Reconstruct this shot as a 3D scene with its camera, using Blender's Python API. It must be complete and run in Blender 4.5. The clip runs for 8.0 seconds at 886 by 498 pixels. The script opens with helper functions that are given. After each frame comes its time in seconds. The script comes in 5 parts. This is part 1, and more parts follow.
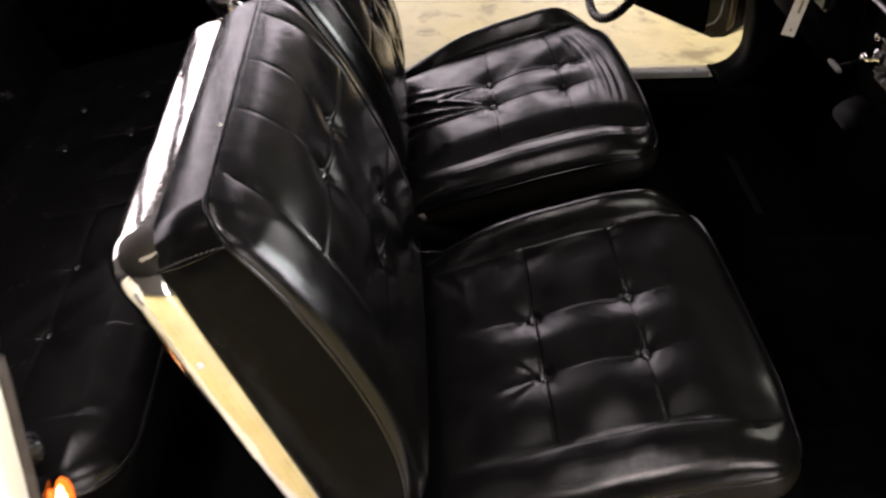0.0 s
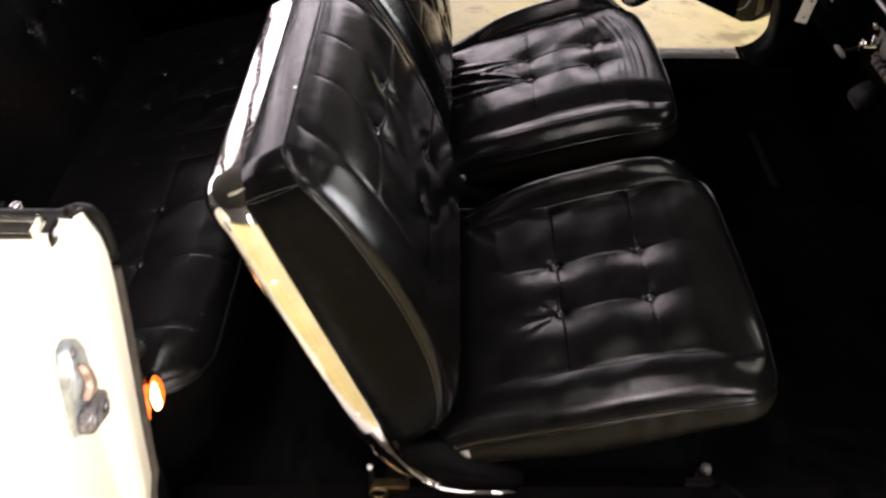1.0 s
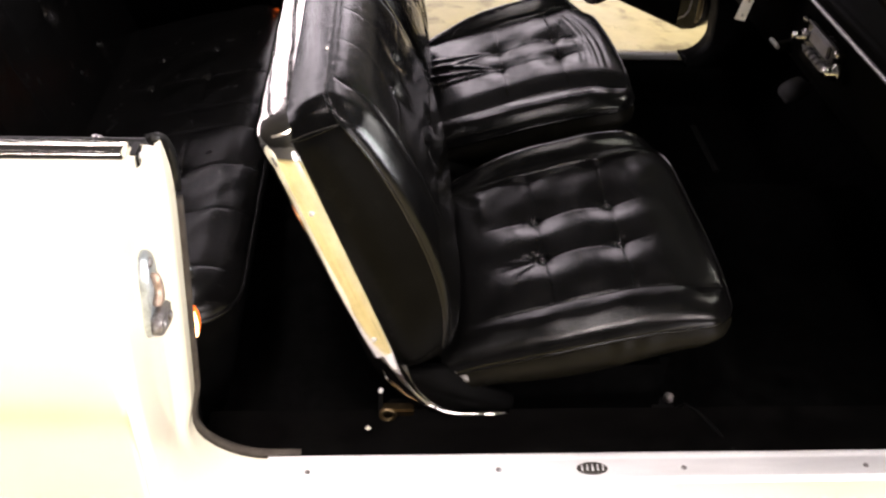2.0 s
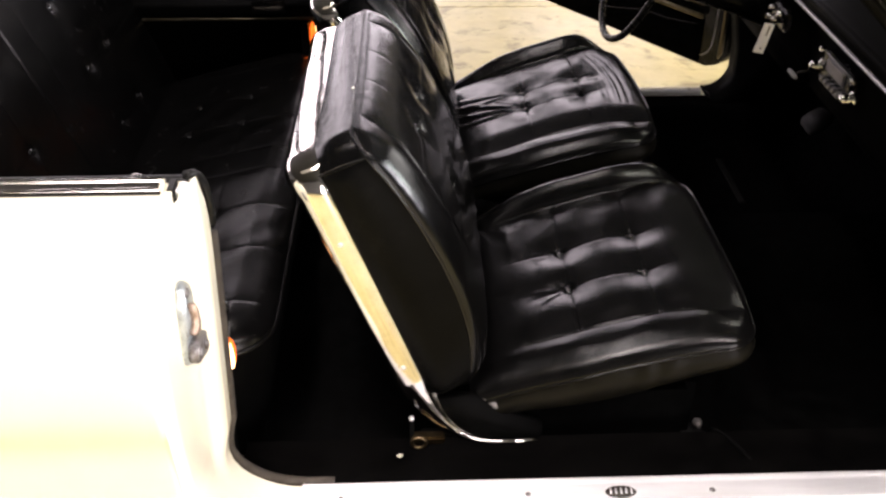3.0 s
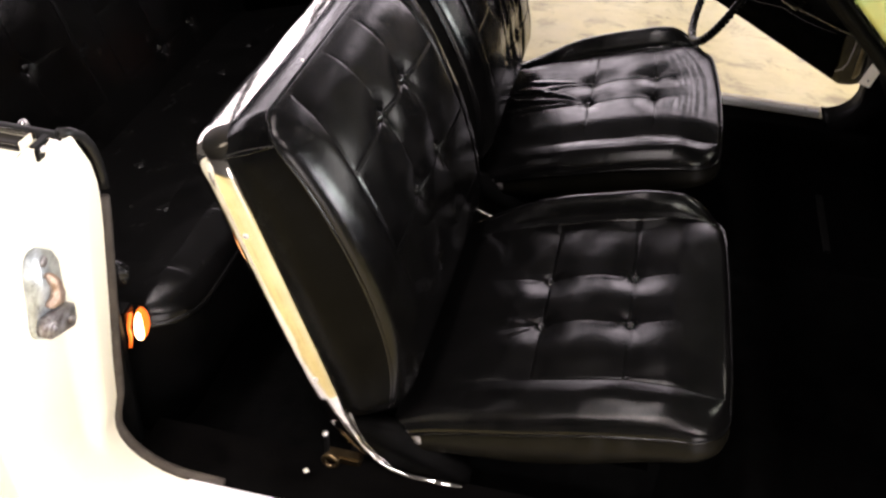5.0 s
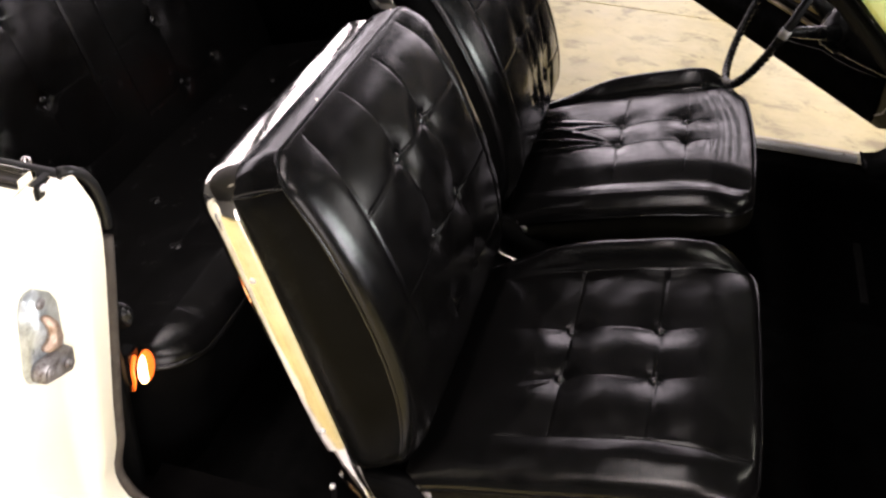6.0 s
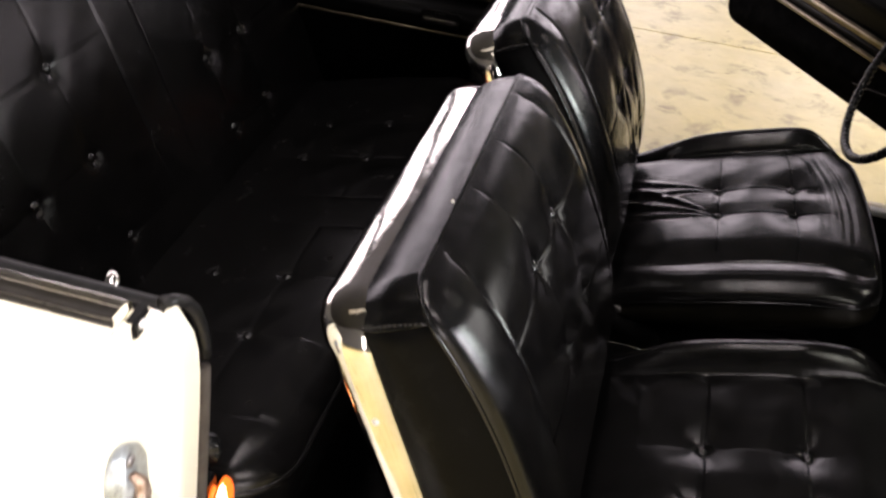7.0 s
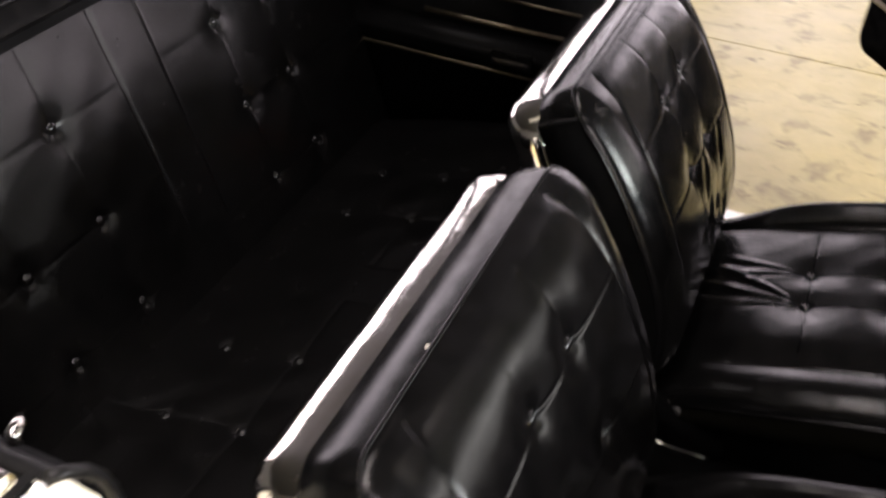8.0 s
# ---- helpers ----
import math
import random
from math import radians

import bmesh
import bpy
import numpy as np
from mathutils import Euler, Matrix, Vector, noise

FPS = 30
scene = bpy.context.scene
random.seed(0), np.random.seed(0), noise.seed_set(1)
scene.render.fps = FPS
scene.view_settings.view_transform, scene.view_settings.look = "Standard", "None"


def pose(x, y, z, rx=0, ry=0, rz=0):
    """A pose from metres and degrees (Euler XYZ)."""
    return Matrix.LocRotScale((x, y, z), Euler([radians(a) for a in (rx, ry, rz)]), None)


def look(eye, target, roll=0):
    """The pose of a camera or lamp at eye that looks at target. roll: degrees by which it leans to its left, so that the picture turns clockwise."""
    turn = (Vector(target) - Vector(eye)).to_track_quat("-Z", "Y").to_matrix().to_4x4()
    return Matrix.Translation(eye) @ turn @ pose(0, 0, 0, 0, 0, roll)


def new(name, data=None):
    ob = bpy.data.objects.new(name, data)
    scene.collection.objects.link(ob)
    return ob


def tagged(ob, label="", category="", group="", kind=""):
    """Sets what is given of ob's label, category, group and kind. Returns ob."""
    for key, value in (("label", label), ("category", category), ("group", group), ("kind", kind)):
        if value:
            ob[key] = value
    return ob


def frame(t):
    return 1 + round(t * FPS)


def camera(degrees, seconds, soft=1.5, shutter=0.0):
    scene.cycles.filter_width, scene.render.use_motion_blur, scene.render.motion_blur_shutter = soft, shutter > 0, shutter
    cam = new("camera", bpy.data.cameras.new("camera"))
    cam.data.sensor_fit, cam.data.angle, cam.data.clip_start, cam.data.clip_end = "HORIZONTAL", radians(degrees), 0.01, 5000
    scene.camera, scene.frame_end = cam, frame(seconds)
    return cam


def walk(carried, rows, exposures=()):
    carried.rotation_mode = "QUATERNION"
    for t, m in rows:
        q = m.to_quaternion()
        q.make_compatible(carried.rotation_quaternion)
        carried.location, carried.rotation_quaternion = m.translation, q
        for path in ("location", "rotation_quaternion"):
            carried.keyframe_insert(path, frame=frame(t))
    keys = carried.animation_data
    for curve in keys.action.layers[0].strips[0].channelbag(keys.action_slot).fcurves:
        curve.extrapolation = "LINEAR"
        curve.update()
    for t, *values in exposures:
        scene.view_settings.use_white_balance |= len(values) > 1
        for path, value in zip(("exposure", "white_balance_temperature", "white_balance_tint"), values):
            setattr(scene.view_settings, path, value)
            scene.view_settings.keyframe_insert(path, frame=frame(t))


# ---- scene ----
cam = camera(49.3, 8.0, soft=2.4, shutter=0.6)
PATH = [
    (0, (0.303, 0.322, 1.476), (0.373, 1.913, 0.266), -0.3),
    (0.5, (0.323, 0.213, 1.54), (0.322, 1.783, 0.301), -1.0),
    (1, (0.312, 0.129, 1.575), (0.289, 1.691, 0.325), -0.4),
    (1.5, (0.227, -0.014, 1.588), (0.335, 1.56, 0.358), 2.5),
    (1.7, (0.186, -0.063, 1.591), (0.325, 1.515, 0.371), 3.3),
    (2.8, (0.199, -0.164, 1.593), (0.257, 1.491, 0.471), 0.4),
    (3, (0.204, -0.17, 1.597), (0.256, 1.488, 0.479), 0.0),
    (3.5, (0.281, -0.119, 1.584), (0.358, 1.533, 0.459), 0.4),
    (4, (0.416, -0.006, 1.578), (0.404, 1.61, 0.399), 4.0),
    (4.2, (0.449, 0.032, 1.58), (0.252, 1.593, 0.344), 2.1),
    (5.3, (0.545, 0.095, 1.57), (0.247, 1.671, 0.375), 3.9),
    (5.5, (0.547, 0.103, 1.567), (0.24, 1.691, 0.39), 4.0),
    (6, (0.541, 0.152, 1.558), (0.174, 1.731, 0.388), 3.5),
    (6.5, (0.423, 0.239, 1.549), (0.069, 1.819, 0.376), 5.0),
    (7, (0.279, 0.346, 1.55), (-0.039, 1.931, 0.373), 6.3),
    (7.5, (0.261, 0.462, 1.55), (-0.109, 2.011, 0.34), 5.1),
    (8, (0.349, 0.617, 1.587), (-0.214, 2.095, 0.363), 3.9),
]
walk(cam, [(t, look(eye, target, roll)) for t, eye, target, roll in PATH], [(0, 0.0, 6700, 21), (8, 0.0, 6700, 21)])

# ---- light ----
world = bpy.data.worlds.new("garage_air")
scene.world = world
world.use_nodes = True
world.node_tree.nodes["Background"].inputs[0].default_value = (0.75, 0.85, 1.0, 1)
world.node_tree.nodes["Background"].inputs[1].default_value = 0.02
CEILING = 4.9
# unseen lamps, first inferred from highlights, rest added fill: x, y, length along x, width, power, spread, colour
LAMPS = [
    (-0.5, 1.3, 0.3, 3.6, 20, 80, (1.0, 0.97, 0.94)),
    (4.9, 4.4, 3.2, 0.6, 170, 110, (1.0, 0.95, 0.88)),
    (6.0, 6.6, 3.2, 0.6, 60, 60, (1.0, 0.95, 0.88)),
    (2.6, -1.9, 3.0, 0.6, 190, 96, (1.0, 0.96, 0.92)),
    (-1.5, -0.7, 3.0, 0.6, 175, 60, (1.0, 0.95, 0.90)),
]
for lx, ly, ll, lw, power, spread, tint in LAMPS:
    lamp = bpy.data.lights.new("unseen_lamp", "AREA")
    lamp.shape, lamp.size, lamp.size_y, lamp.energy, lamp.color, lamp.spread = "RECTANGLE", ll, lw, power, tint, radians(spread)
    new("unseen_lamp", lamp).matrix_basis = pose(lx, ly, CEILING - 0.13)
# area lamps in unseen wall openings, inferred from highlights: centre, aim, width, height, power, colour
OPENINGS = [
    ((4.2, -5.95, 1.8), (4.2, 0, 1.8), 3.8, 3.0, 330, (1.0, 0.97, 0.95)),
    ((7.95, 0.4, 1.9), (0, 0.4, 1.9), 3.0, 2.4, 1350, (0.91, 0.97, 1.0)),
    ((7.95, 5.85, 1.65), (0, 5.85, 1.65), 7.5, 3.1, 480, (1.0, 0.94, 0.98)),
    ((-2.4, 9.95, 2.69), (-2.4, 0, 2.69), 10.6, 4.18, 820, (1.0, 0.95, 1.0)),
    ((-7.95, 6.52, 2.6), (0, 6.52, 2.6), 6.85, 4.0, 450, (1.0, 0.95, 1.0)),
]
for centre, aim, wide, high, power, tint in OPENINGS:
    day = bpy.data.lights.new("opening_daylight", "AREA")
    day.shape, day.size, day.size_y, day.energy, day.color = "RECTANGLE", wide, high, power, tint
    new("opening_daylight", day).matrix_basis = look(centre, aim)

C = 1.70  # the car's middle line


# ---- materials ----
def material(name, colour, rough, metal=0.0, spec=0.5, coat=0.0):
    m = bpy.data.materials.new(name)
    m.use_nodes = True
    b = m.node_tree.nodes["Principled BSDF"]
    b.inputs["Base Color"].default_value = (*colour, 1)
    b.inputs["Roughness"].default_value = rough
    b.inputs["Metallic"].default_value = metal
    b.inputs["Specular IOR Level"].default_value = spec
    b.inputs["Coat Weight"].default_value = coat
    b.inputs["Coat Roughness"].default_value = 0.04
    return m


def node(m, kind, **values):
    n = m.node_tree.nodes.new(kind)
    for key, value in values.items():
        n.inputs[key].default_value = value
    return n


def join(m, a, out, b, into):
    m.node_tree.links.new(a.outputs[out], b.inputs[into])


def textured(m, scale, amount, detail=4.0, ramp=None, second=None, rough=None, stretch=(1, 1, 1)):
    """Grain: noise at scale bends the normal; ramp (two colours) mottles the base; second: a coarse noise (scale, amount); rough: its range."""
    b = m.node_tree.nodes["Principled BSDF"]
    co = m.node_tree.nodes.new("ShaderNodeTexCoord")
    mp = node(m, "ShaderNodeMapping", Scale=stretch)
    join(m, co, "Object", mp, "Vector")
    fine = node(m, "ShaderNodeTexNoise", Scale=scale, Detail=detail, Roughness=0.6)
    join(m, mp, "Vector", fine, "Vector")
    bump = node(m, "ShaderNodeBump", Strength=amount, Distance=0.002)
    join(m, fine, "Fac", bump, "Height")
    last = bump
    coarse = node(m, "ShaderNodeTexNoise", Scale=second[0] if second else scale / 12, Detail=5.0, Roughness=0.65)
    join(m, mp, "Vector", coarse, "Vector")
    if second:
        wide = node(m, "ShaderNodeBump", Strength=second[1], Distance=0.01)
        join(m, coarse, "Fac", wide, "Height")
        join(m, bump, "Normal", wide, "Normal")
        last = wide
    join(m, last, "Normal", b, "Normal")
    if ramp:
        r = m.node_tree.nodes.new("ShaderNodeValToRGB")
        r.color_ramp.elements[0].position, r.color_ramp.elements[1].position = 0.35, 0.7
        r.color_ramp.elements[0].color, r.color_ramp.elements[1].color = (*ramp[0], 1), (*ramp[1], 1)
        join(m, coarse, "Fac", r, "Fac")
        join(m, r, "Color", b, "Base Color")
    if rough:
        q = node(m, "ShaderNodeMapRange")
        q.inputs["From Min"].default_value, q.inputs["From Max"].default_value = 0.3, 0.7
        q.inputs["To Min"].default_value, q.inputs["To Max"].default_value = rough
        join(m, coarse, "Fac", q, "Value")
        join(m, q, "Result", b, "Roughness")
    return m


VINYL = textured(material("black_vinyl", (0.003, 0.003, 0.003), 0.2, spec=0.24), 900, 0.06, ramp=((0.002, 0.002, 0.002), (0.004, 0.0038, 0.0038)), second=(26, 0.042), rough=(0.14, 0.25))

def wrinkled(m, scale, amount):
    """Fine creases over the grain."""
    b = m.node_tree.nodes["Principled BSDF"]
    before = b.inputs["Normal"].links[0].from_node
    co = m.node_tree.nodes.new("ShaderNodeTexCoord")
    crease = node(m, "ShaderNodeTexNoise", Scale=scale, Detail=5.0, Roughness=0.55, Distortion=0.6)
    crease.noise_type = "RIDGED_MULTIFRACTAL"
    join(m, co, "Object", crease, "Vector")
    bump = node(m, "ShaderNodeBump", Strength=amount, Distance=0.004)
    bump.invert = True
    join(m, crease, "Fac", bump, "Height")
    join(m, before, "Normal", bump, "Normal")
    join(m, bump, "Normal", b, "Normal")
    return m


wrinkled(VINYL, 22, 0.085)
# The black vinyl again with reflections cut, to imitate shade on side panels.
SHADED_VINYL = wrinkled(textured(material("shaded_side_vinyl", (0.003, 0.003, 0.003), 0.24, spec=0.026), 800, 0.1, ramp=((0.002, 0.002, 0.002), (0.004, 0.004, 0.0038)), second=(16, 0.03), rough=(0.18, 0.30)), 22, 0.03)
SKIRT = textured(material("olive_black_vinyl", (0.009, 0.0085, 0.0062), 0.4, spec=0.08), 700, 0.1, ramp=((0.0045, 0.0042, 0.0031), (0.008, 0.0074, 0.0055)), second=(18, 0.04), rough=(0.32, 0.46))
BUTTON = textured(material("glossy_vinyl_button", (0.004, 0.004, 0.004), 0.14, spec=0.5), 500, 0.04, rough=(0.1, 0.2))
BENCH = wrinkled(textured(material("aged_black_vinyl", (0.003, 0.003, 0.003), 0.26, spec=0.27), 900, 0.08, ramp=((0.002, 0.002, 0.002), (0.004, 0.0038, 0.0038)), second=(26, 0.02), rough=(0.2, 0.28)), 22, 0.025)
VINYL_DULL = textured(material("black_trim_vinyl", (0.003, 0.003, 0.003), 0.4, spec=0.07), 700, 0.15, ramp=((0.002, 0.002, 0.002), (0.004, 0.004, 0.004)), second=(14, 0.05), rough=(0.38, 0.55))
# Yellow floor and green glass reflections are painted into this metal's colour.
PAINTED_REFLECTION = textured(material("painted_reflection_trim", (0.34, 0.33, 0.15), 0.2, 1.0), 120, 0.05, ramp=((0.31, 0.28, 0.10), (0.15, 0.27, 0.16)), second=(9, 0.08), rough=(0.15, 0.3), stretch=(1, 3, 1))
GREEN_GLASS = textured(material("green_glass_edge", (0.10, 0.36, 0.22), 0.12, spec=0.5), 60, 0.06, ramp=((0.06, 0.30, 0.17), (0.20, 0.42, 0.24)), second=(7, 0.05), rough=(0.08, 0.2))
DASH = textured(material("black_dash_pad", (0.002, 0.002, 0.002), 0.6, spec=0.03), 600, 0.2, ramp=((0.0015, 0.0015, 0.0015), (0.003, 0.003, 0.003)), rough=(0.45, 0.6))
SATIN = textured(material("dulled_bright_metal", (0.22, 0.21, 0.21), 0.42, 0.9), 160, 0.1, ramp=((0.16, 0.15, 0.15), (0.28, 0.27, 0.27)), rough=(0.35, 0.5))
OLD_STRIP = textured(material("dulled_gold_strip", (0.20, 0.17, 0.11), 0.35, 0.9), 160, 0.1, ramp=((0.10, 0.085, 0.055), (0.24, 0.20, 0.14)), rough=(0.3, 0.45))
CARPET = textured(material("black_loop_carpet", (0.003, 0.003, 0.003), 1.0, spec=0.0), 420, 1.0, ramp=((0.0015, 0.0015, 0.0015), (0.0045, 0.0045, 0.0045)), second=(30, 0.2))
STRIP_GREY = textured(material("dark_grey_strip", (0.014, 0.0135, 0.013), 0.8, spec=0.1), 300, 0.4, ramp=((0.004, 0.004, 0.0038), (0.011, 0.0105, 0.010)), second=(12, 0.1))
DUSTY = textured(material("dusty_sill_carpet", (0.010, 0.009, 0.009), 1.0, spec=0.0), 420, 0.8, ramp=((0.0016, 0.0015, 0.0015), (0.0036, 0.0034, 0.0033)), second=(20, 0.2))
RUBBER = textured(material("black_rubber", (0.006, 0.006, 0.006), 0.38, spec=0.2), 300, 0.1, ramp=((0.004, 0.004, 0.004), (0.009, 0.009, 0.0085)))
THREAD = material("grey_thread", (0.022, 0.021, 0.02), 0.8)
RIM = textured(material("black_wheel_plastic", (0.005, 0.005, 0.005), 0.25, spec=0.1), 300, 0.04, rough=(0.2, 0.35))
WINDLACE = textured(material("taupe_windlace_cloth", (0.06, 0.052, 0.044), 0.9, spec=0.1), 500, 0.5, ramp=((0.045, 0.038, 0.032), (0.075, 0.065, 0.055)))
PLASTIC = textured(material("black_plastic", (0.006, 0.006, 0.006), 0.25, spec=0.25), 500, 0.05, rough=(0.15, 0.3))
CHROME = textured(material("worn_chrome", (0.62, 0.60, 0.57), 0.07, 1.0), 160, 0.03, ramp=((0.54, 0.51, 0.47), (0.68, 0.66, 0.64)), second=(18, 0.05), rough=(0.04, 0.12))
STEEL = textured(material("brushed_aluminium", (0.78, 0.78, 0.78), 0.5, 0.4), 220, 0.08, ramp=((0.66, 0.66, 0.67), (0.82, 0.82, 0.83)), rough=(0.34, 0.55), stretch=(0.15, 1, 1))
DIRTY = textured(material("greasy_steel", (0.25, 0.23, 0.22), 0.4, 0.45), 120, 0.3, ramp=((0.08, 0.06, 0.05), (0.36, 0.35, 0.35)), second=(85, 0.08), rough=(0.25, 0.55))
ZINC = textured(material("bluish_zinc_plate", (0.42, 0.47, 0.48), 0.35, 0.6), 140, 0.15, ramp=((0.26, 0.28, 0.28), (0.55, 0.60, 0.62)), second=(60, 0.05), rough=(0.25, 0.45))
RUSTY = textured(material("rust_tinged_steel", (0.42, 0.30, 0.22), 0.45, 0.4), 140, 0.2, ramp=((0.24, 0.15, 0.10), (0.58, 0.45, 0.36)), second=(70, 0.05), rough=(0.35, 0.55))
PAINT = textured(material("cream_white_paint", (0.80, 0.75, 0.58), 0.25, coat=0.6), 400, 0.01, ramp=((0.805, 0.75, 0.575), (0.835, 0.79, 0.645)), second=(2, 0.005))
PAPER = textured(material("card_paper", (0.72, 0.70, 0.58), 0.8), 200, 0.1, ramp=((0.66, 0.62, 0.50), (0.76, 0.74, 0.64)))
GREY = textured(material("grey_plastic", (0.22, 0.21, 0.20), 0.4), 200, 0.1, ramp=((0.18, 0.17, 0.16), (0.26, 0.25, 0.24)))
PEDAL = textured(material("worn_pedal_rubber", (0.012, 0.012, 0.012), 0.7, spec=0.2), 200, 0.2, ramp=((0.009, 0.009, 0.009), (0.016, 0.015, 0.015)))
BRASS = textured(material("tarnished_brass", (0.34, 0.24, 0.11), 0.35, 1.0), 200, 0.2, ramp=((0.10, 0.07, 0.035), (0.24, 0.18, 0.10)))
WALL = textured(material("dark_block_wall", (0.14, 0.136, 0.126), 0.8), 60, 0.2, ramp=((0.11, 0.107, 0.10), (0.16, 0.156, 0.146)))
SOFFIT = textured(material("dark_roof_deck", (0.03, 0.03, 0.03), 0.8), 20, 0.2, ramp=((0.024, 0.024, 0.024), (0.036, 0.036, 0.036)))
DARK_PRINT = material("dark_print", (0.03, 0.025, 0.02), 0.7)
FIXTURE = textured(material("white_enamel", (0.8, 0.8, 0.8), 0.4), 100, 0.02, ramp=((0.76, 0.76, 0.76), (0.82, 0.82, 0.82)))

LENS = material("amber_lens", (0.9, 0.35, 0.08), 0.15)
LENS.node_tree.nodes["Principled BSDF"].inputs["Emission Color"].default_value = (1.0, 0.60, 0.28, 1)
LENS.node_tree.nodes["Principled BSDF"].inputs["Emission Strength"].default_value = 10.0

# Emits orange to imitate the bloom round the lamp's lit core.
AMBER = material("orange_bloom", (0.7, 0.15, 0.02), 0.3)
AMBER.node_tree.nodes["Principled BSDF"].inputs["Emission Color"].default_value = (1.0, 0.16, 0.015, 1)
AMBER.node_tree.nodes["Principled BSDF"].inputs["Emission Strength"].default_value = 2.0

def thin_glass(name, tint):
    """A thin pane: tinted, clear, with a Fresnel gloss."""
    m = bpy.data.materials.new(name)
    m.use_nodes = True
    nodes = m.node_tree.nodes
    nodes.remove(nodes["Principled BSDF"])
    clear = node(m, "ShaderNodeBsdfTransparent", Color=(*tint, 1))
    gloss = node(m, "ShaderNodeBsdfGlossy", Roughness=0.02)
    edge = node(m, "ShaderNodeFresnel", IOR=1.1)
    mix = nodes.new("ShaderNodeMixShader")
    join(m, edge, "Fac", mix, "Fac")
    m.node_tree.links.new(clear.outputs[0], mix.inputs[1])
    m.node_tree.links.new(gloss.outputs[0], mix.inputs[2])
    m.node_tree.links.new(mix.outputs[0], nodes["Material Output"].inputs[0])
    return m


GLASS = thin_glass("tinted_glass", (0.92, 0.97, 0.92))


def concrete():
    m = material("sealed_concrete", (0.5, 0.40, 0.24), 0.36, spec=0.25)
    b = m.node_tree.nodes["Principled BSDF"]
    co = m.node_tree.nodes.new("ShaderNodeTexCoord")
    wide = node(m, "ShaderNodeTexNoise", Scale=1.1, Detail=6.0, Roughness=0.6)
    fine = node(m, "ShaderNodeTexNoise", Scale=9.0, Detail=7.0, Roughness=0.7)
    scuff = node(m, "ShaderNodeTexNoise", Scale=4.6, Detail=8.0, Roughness=0.66, Distortion=0.5)
    turn = node(m, "ShaderNodeMapping", Rotation=(0, 0, 0.6), Scale=(1.3, 1.6, 1))
    for n in (wide, fine):
        join(m, co, "Object", n, "Vector")
    join(m, co, "Object", turn, "Vector")
    join(m, turn, "Vector", scuff, "Vector")
    r1 = m.node_tree.nodes.new("ShaderNodeValToRGB")
    r1.color_ramp.elements[0].position, r1.color_ramp.elements[1].position = 0.3, 0.72
    r1.color_ramp.elements[0].color, r1.color_ramp.elements[1].color = (0.50, 0.415, 0.155, 1), (0.455, 0.41, 0.235, 1)
    join(m, wide, "Fac", r1, "Fac")
    r2 = m.node_tree.nodes.new("ShaderNodeValToRGB")
    r2.color_ramp.elements[0].position, r2.color_ramp.elements[1].position = 0.34, 0.47
    r2.color_ramp.elements[0].color, r2.color_ramp.elements[1].color = (0.52, 0.50, 0.50, 1), (1, 1, 1, 1)
    join(m, scuff, "Fac", r2, "Fac")
    r3 = m.node_tree.nodes.new("ShaderNodeValToRGB")
    r3.color_ramp.elements[0].position, r3.color_ramp.elements[1].position = 0.25, 0.6
    r3.color_ramp.elements[0].color, r3.color_ramp.elements[1].color = (0.80, 0.79, 0.78, 1), (1, 1, 1, 1)
    join(m, fine, "Fac", r3, "Fac")
    mark = node(m, "ShaderNodeTexNoise", Scale=11.0, Detail=5.0, Roughness=0.6, Distortion=0.9)
    slant = node(m, "ShaderNodeMapping", Rotation=(0, 0, -0.5), Scale=(0.9, 1.5, 1))
    join(m, co, "Object", slant, "Vector")
    join(m, slant, "Vector", mark, "Vector")
    r4 = m.node_tree.nodes.new("ShaderNodeValToRGB")
    r4.color_ramp.elements[0].position, r4.color_ramp.elements[1].position = 0.28, 0.36
    r4.color_ramp.elements[0].color, r4.color_ramp.elements[1].color = (0.42, 0.40, 0.38, 1), (1, 1, 1, 1)
    join(m, mark, "Fac", r4, "Fac")
    # long thin scratches and rubbed streaks
    drag = node(m, "ShaderNodeMapping", Rotation=(0, 0, 0.45), Scale=(1.2, 14.0, 1))
    join(m, co, "Object", drag, "Vector")
    scratch = node(m, "ShaderNodeTexNoise", Scale=4.5, Detail=3.0, Roughness=0.5, Distortion=0.3)
    join(m, drag, "Vector", scratch, "Vector")
    r5 = m.node_tree.nodes.new("ShaderNodeValToRGB")
    r5.color_ramp.elements[0].position, r5.color_ramp.elements[1].position = 0.25, 0.31
    r5.color_ramp.elements[0].color, r5.color_ramp.elements[1].color = (0.5, 0.48, 0.46, 1), (1, 1, 1, 1)
    join(m, scratch, "Fac", r5, "Fac")
    last = r1
    for r in (r2, r3, r4, r5):
        mix = m.node_tree.nodes.new("ShaderNodeMixRGB")
        mix.blend_type = "MULTIPLY"
        mix.inputs[0].default_value = 1.0
        join(m, last, "Color", mix, 1)
        join(m, r, "Color", mix, 2)
        last = mix
    join(m, last, "Color", b, "Base Color")
    bump = node(m, "ShaderNodeBump", Strength=0.15, Distance=0.003)
    join(m, fine, "Fac", bump, "Height")
    join(m, bump, "Normal", b, "Normal")
    return m


CONCRETE = concrete()


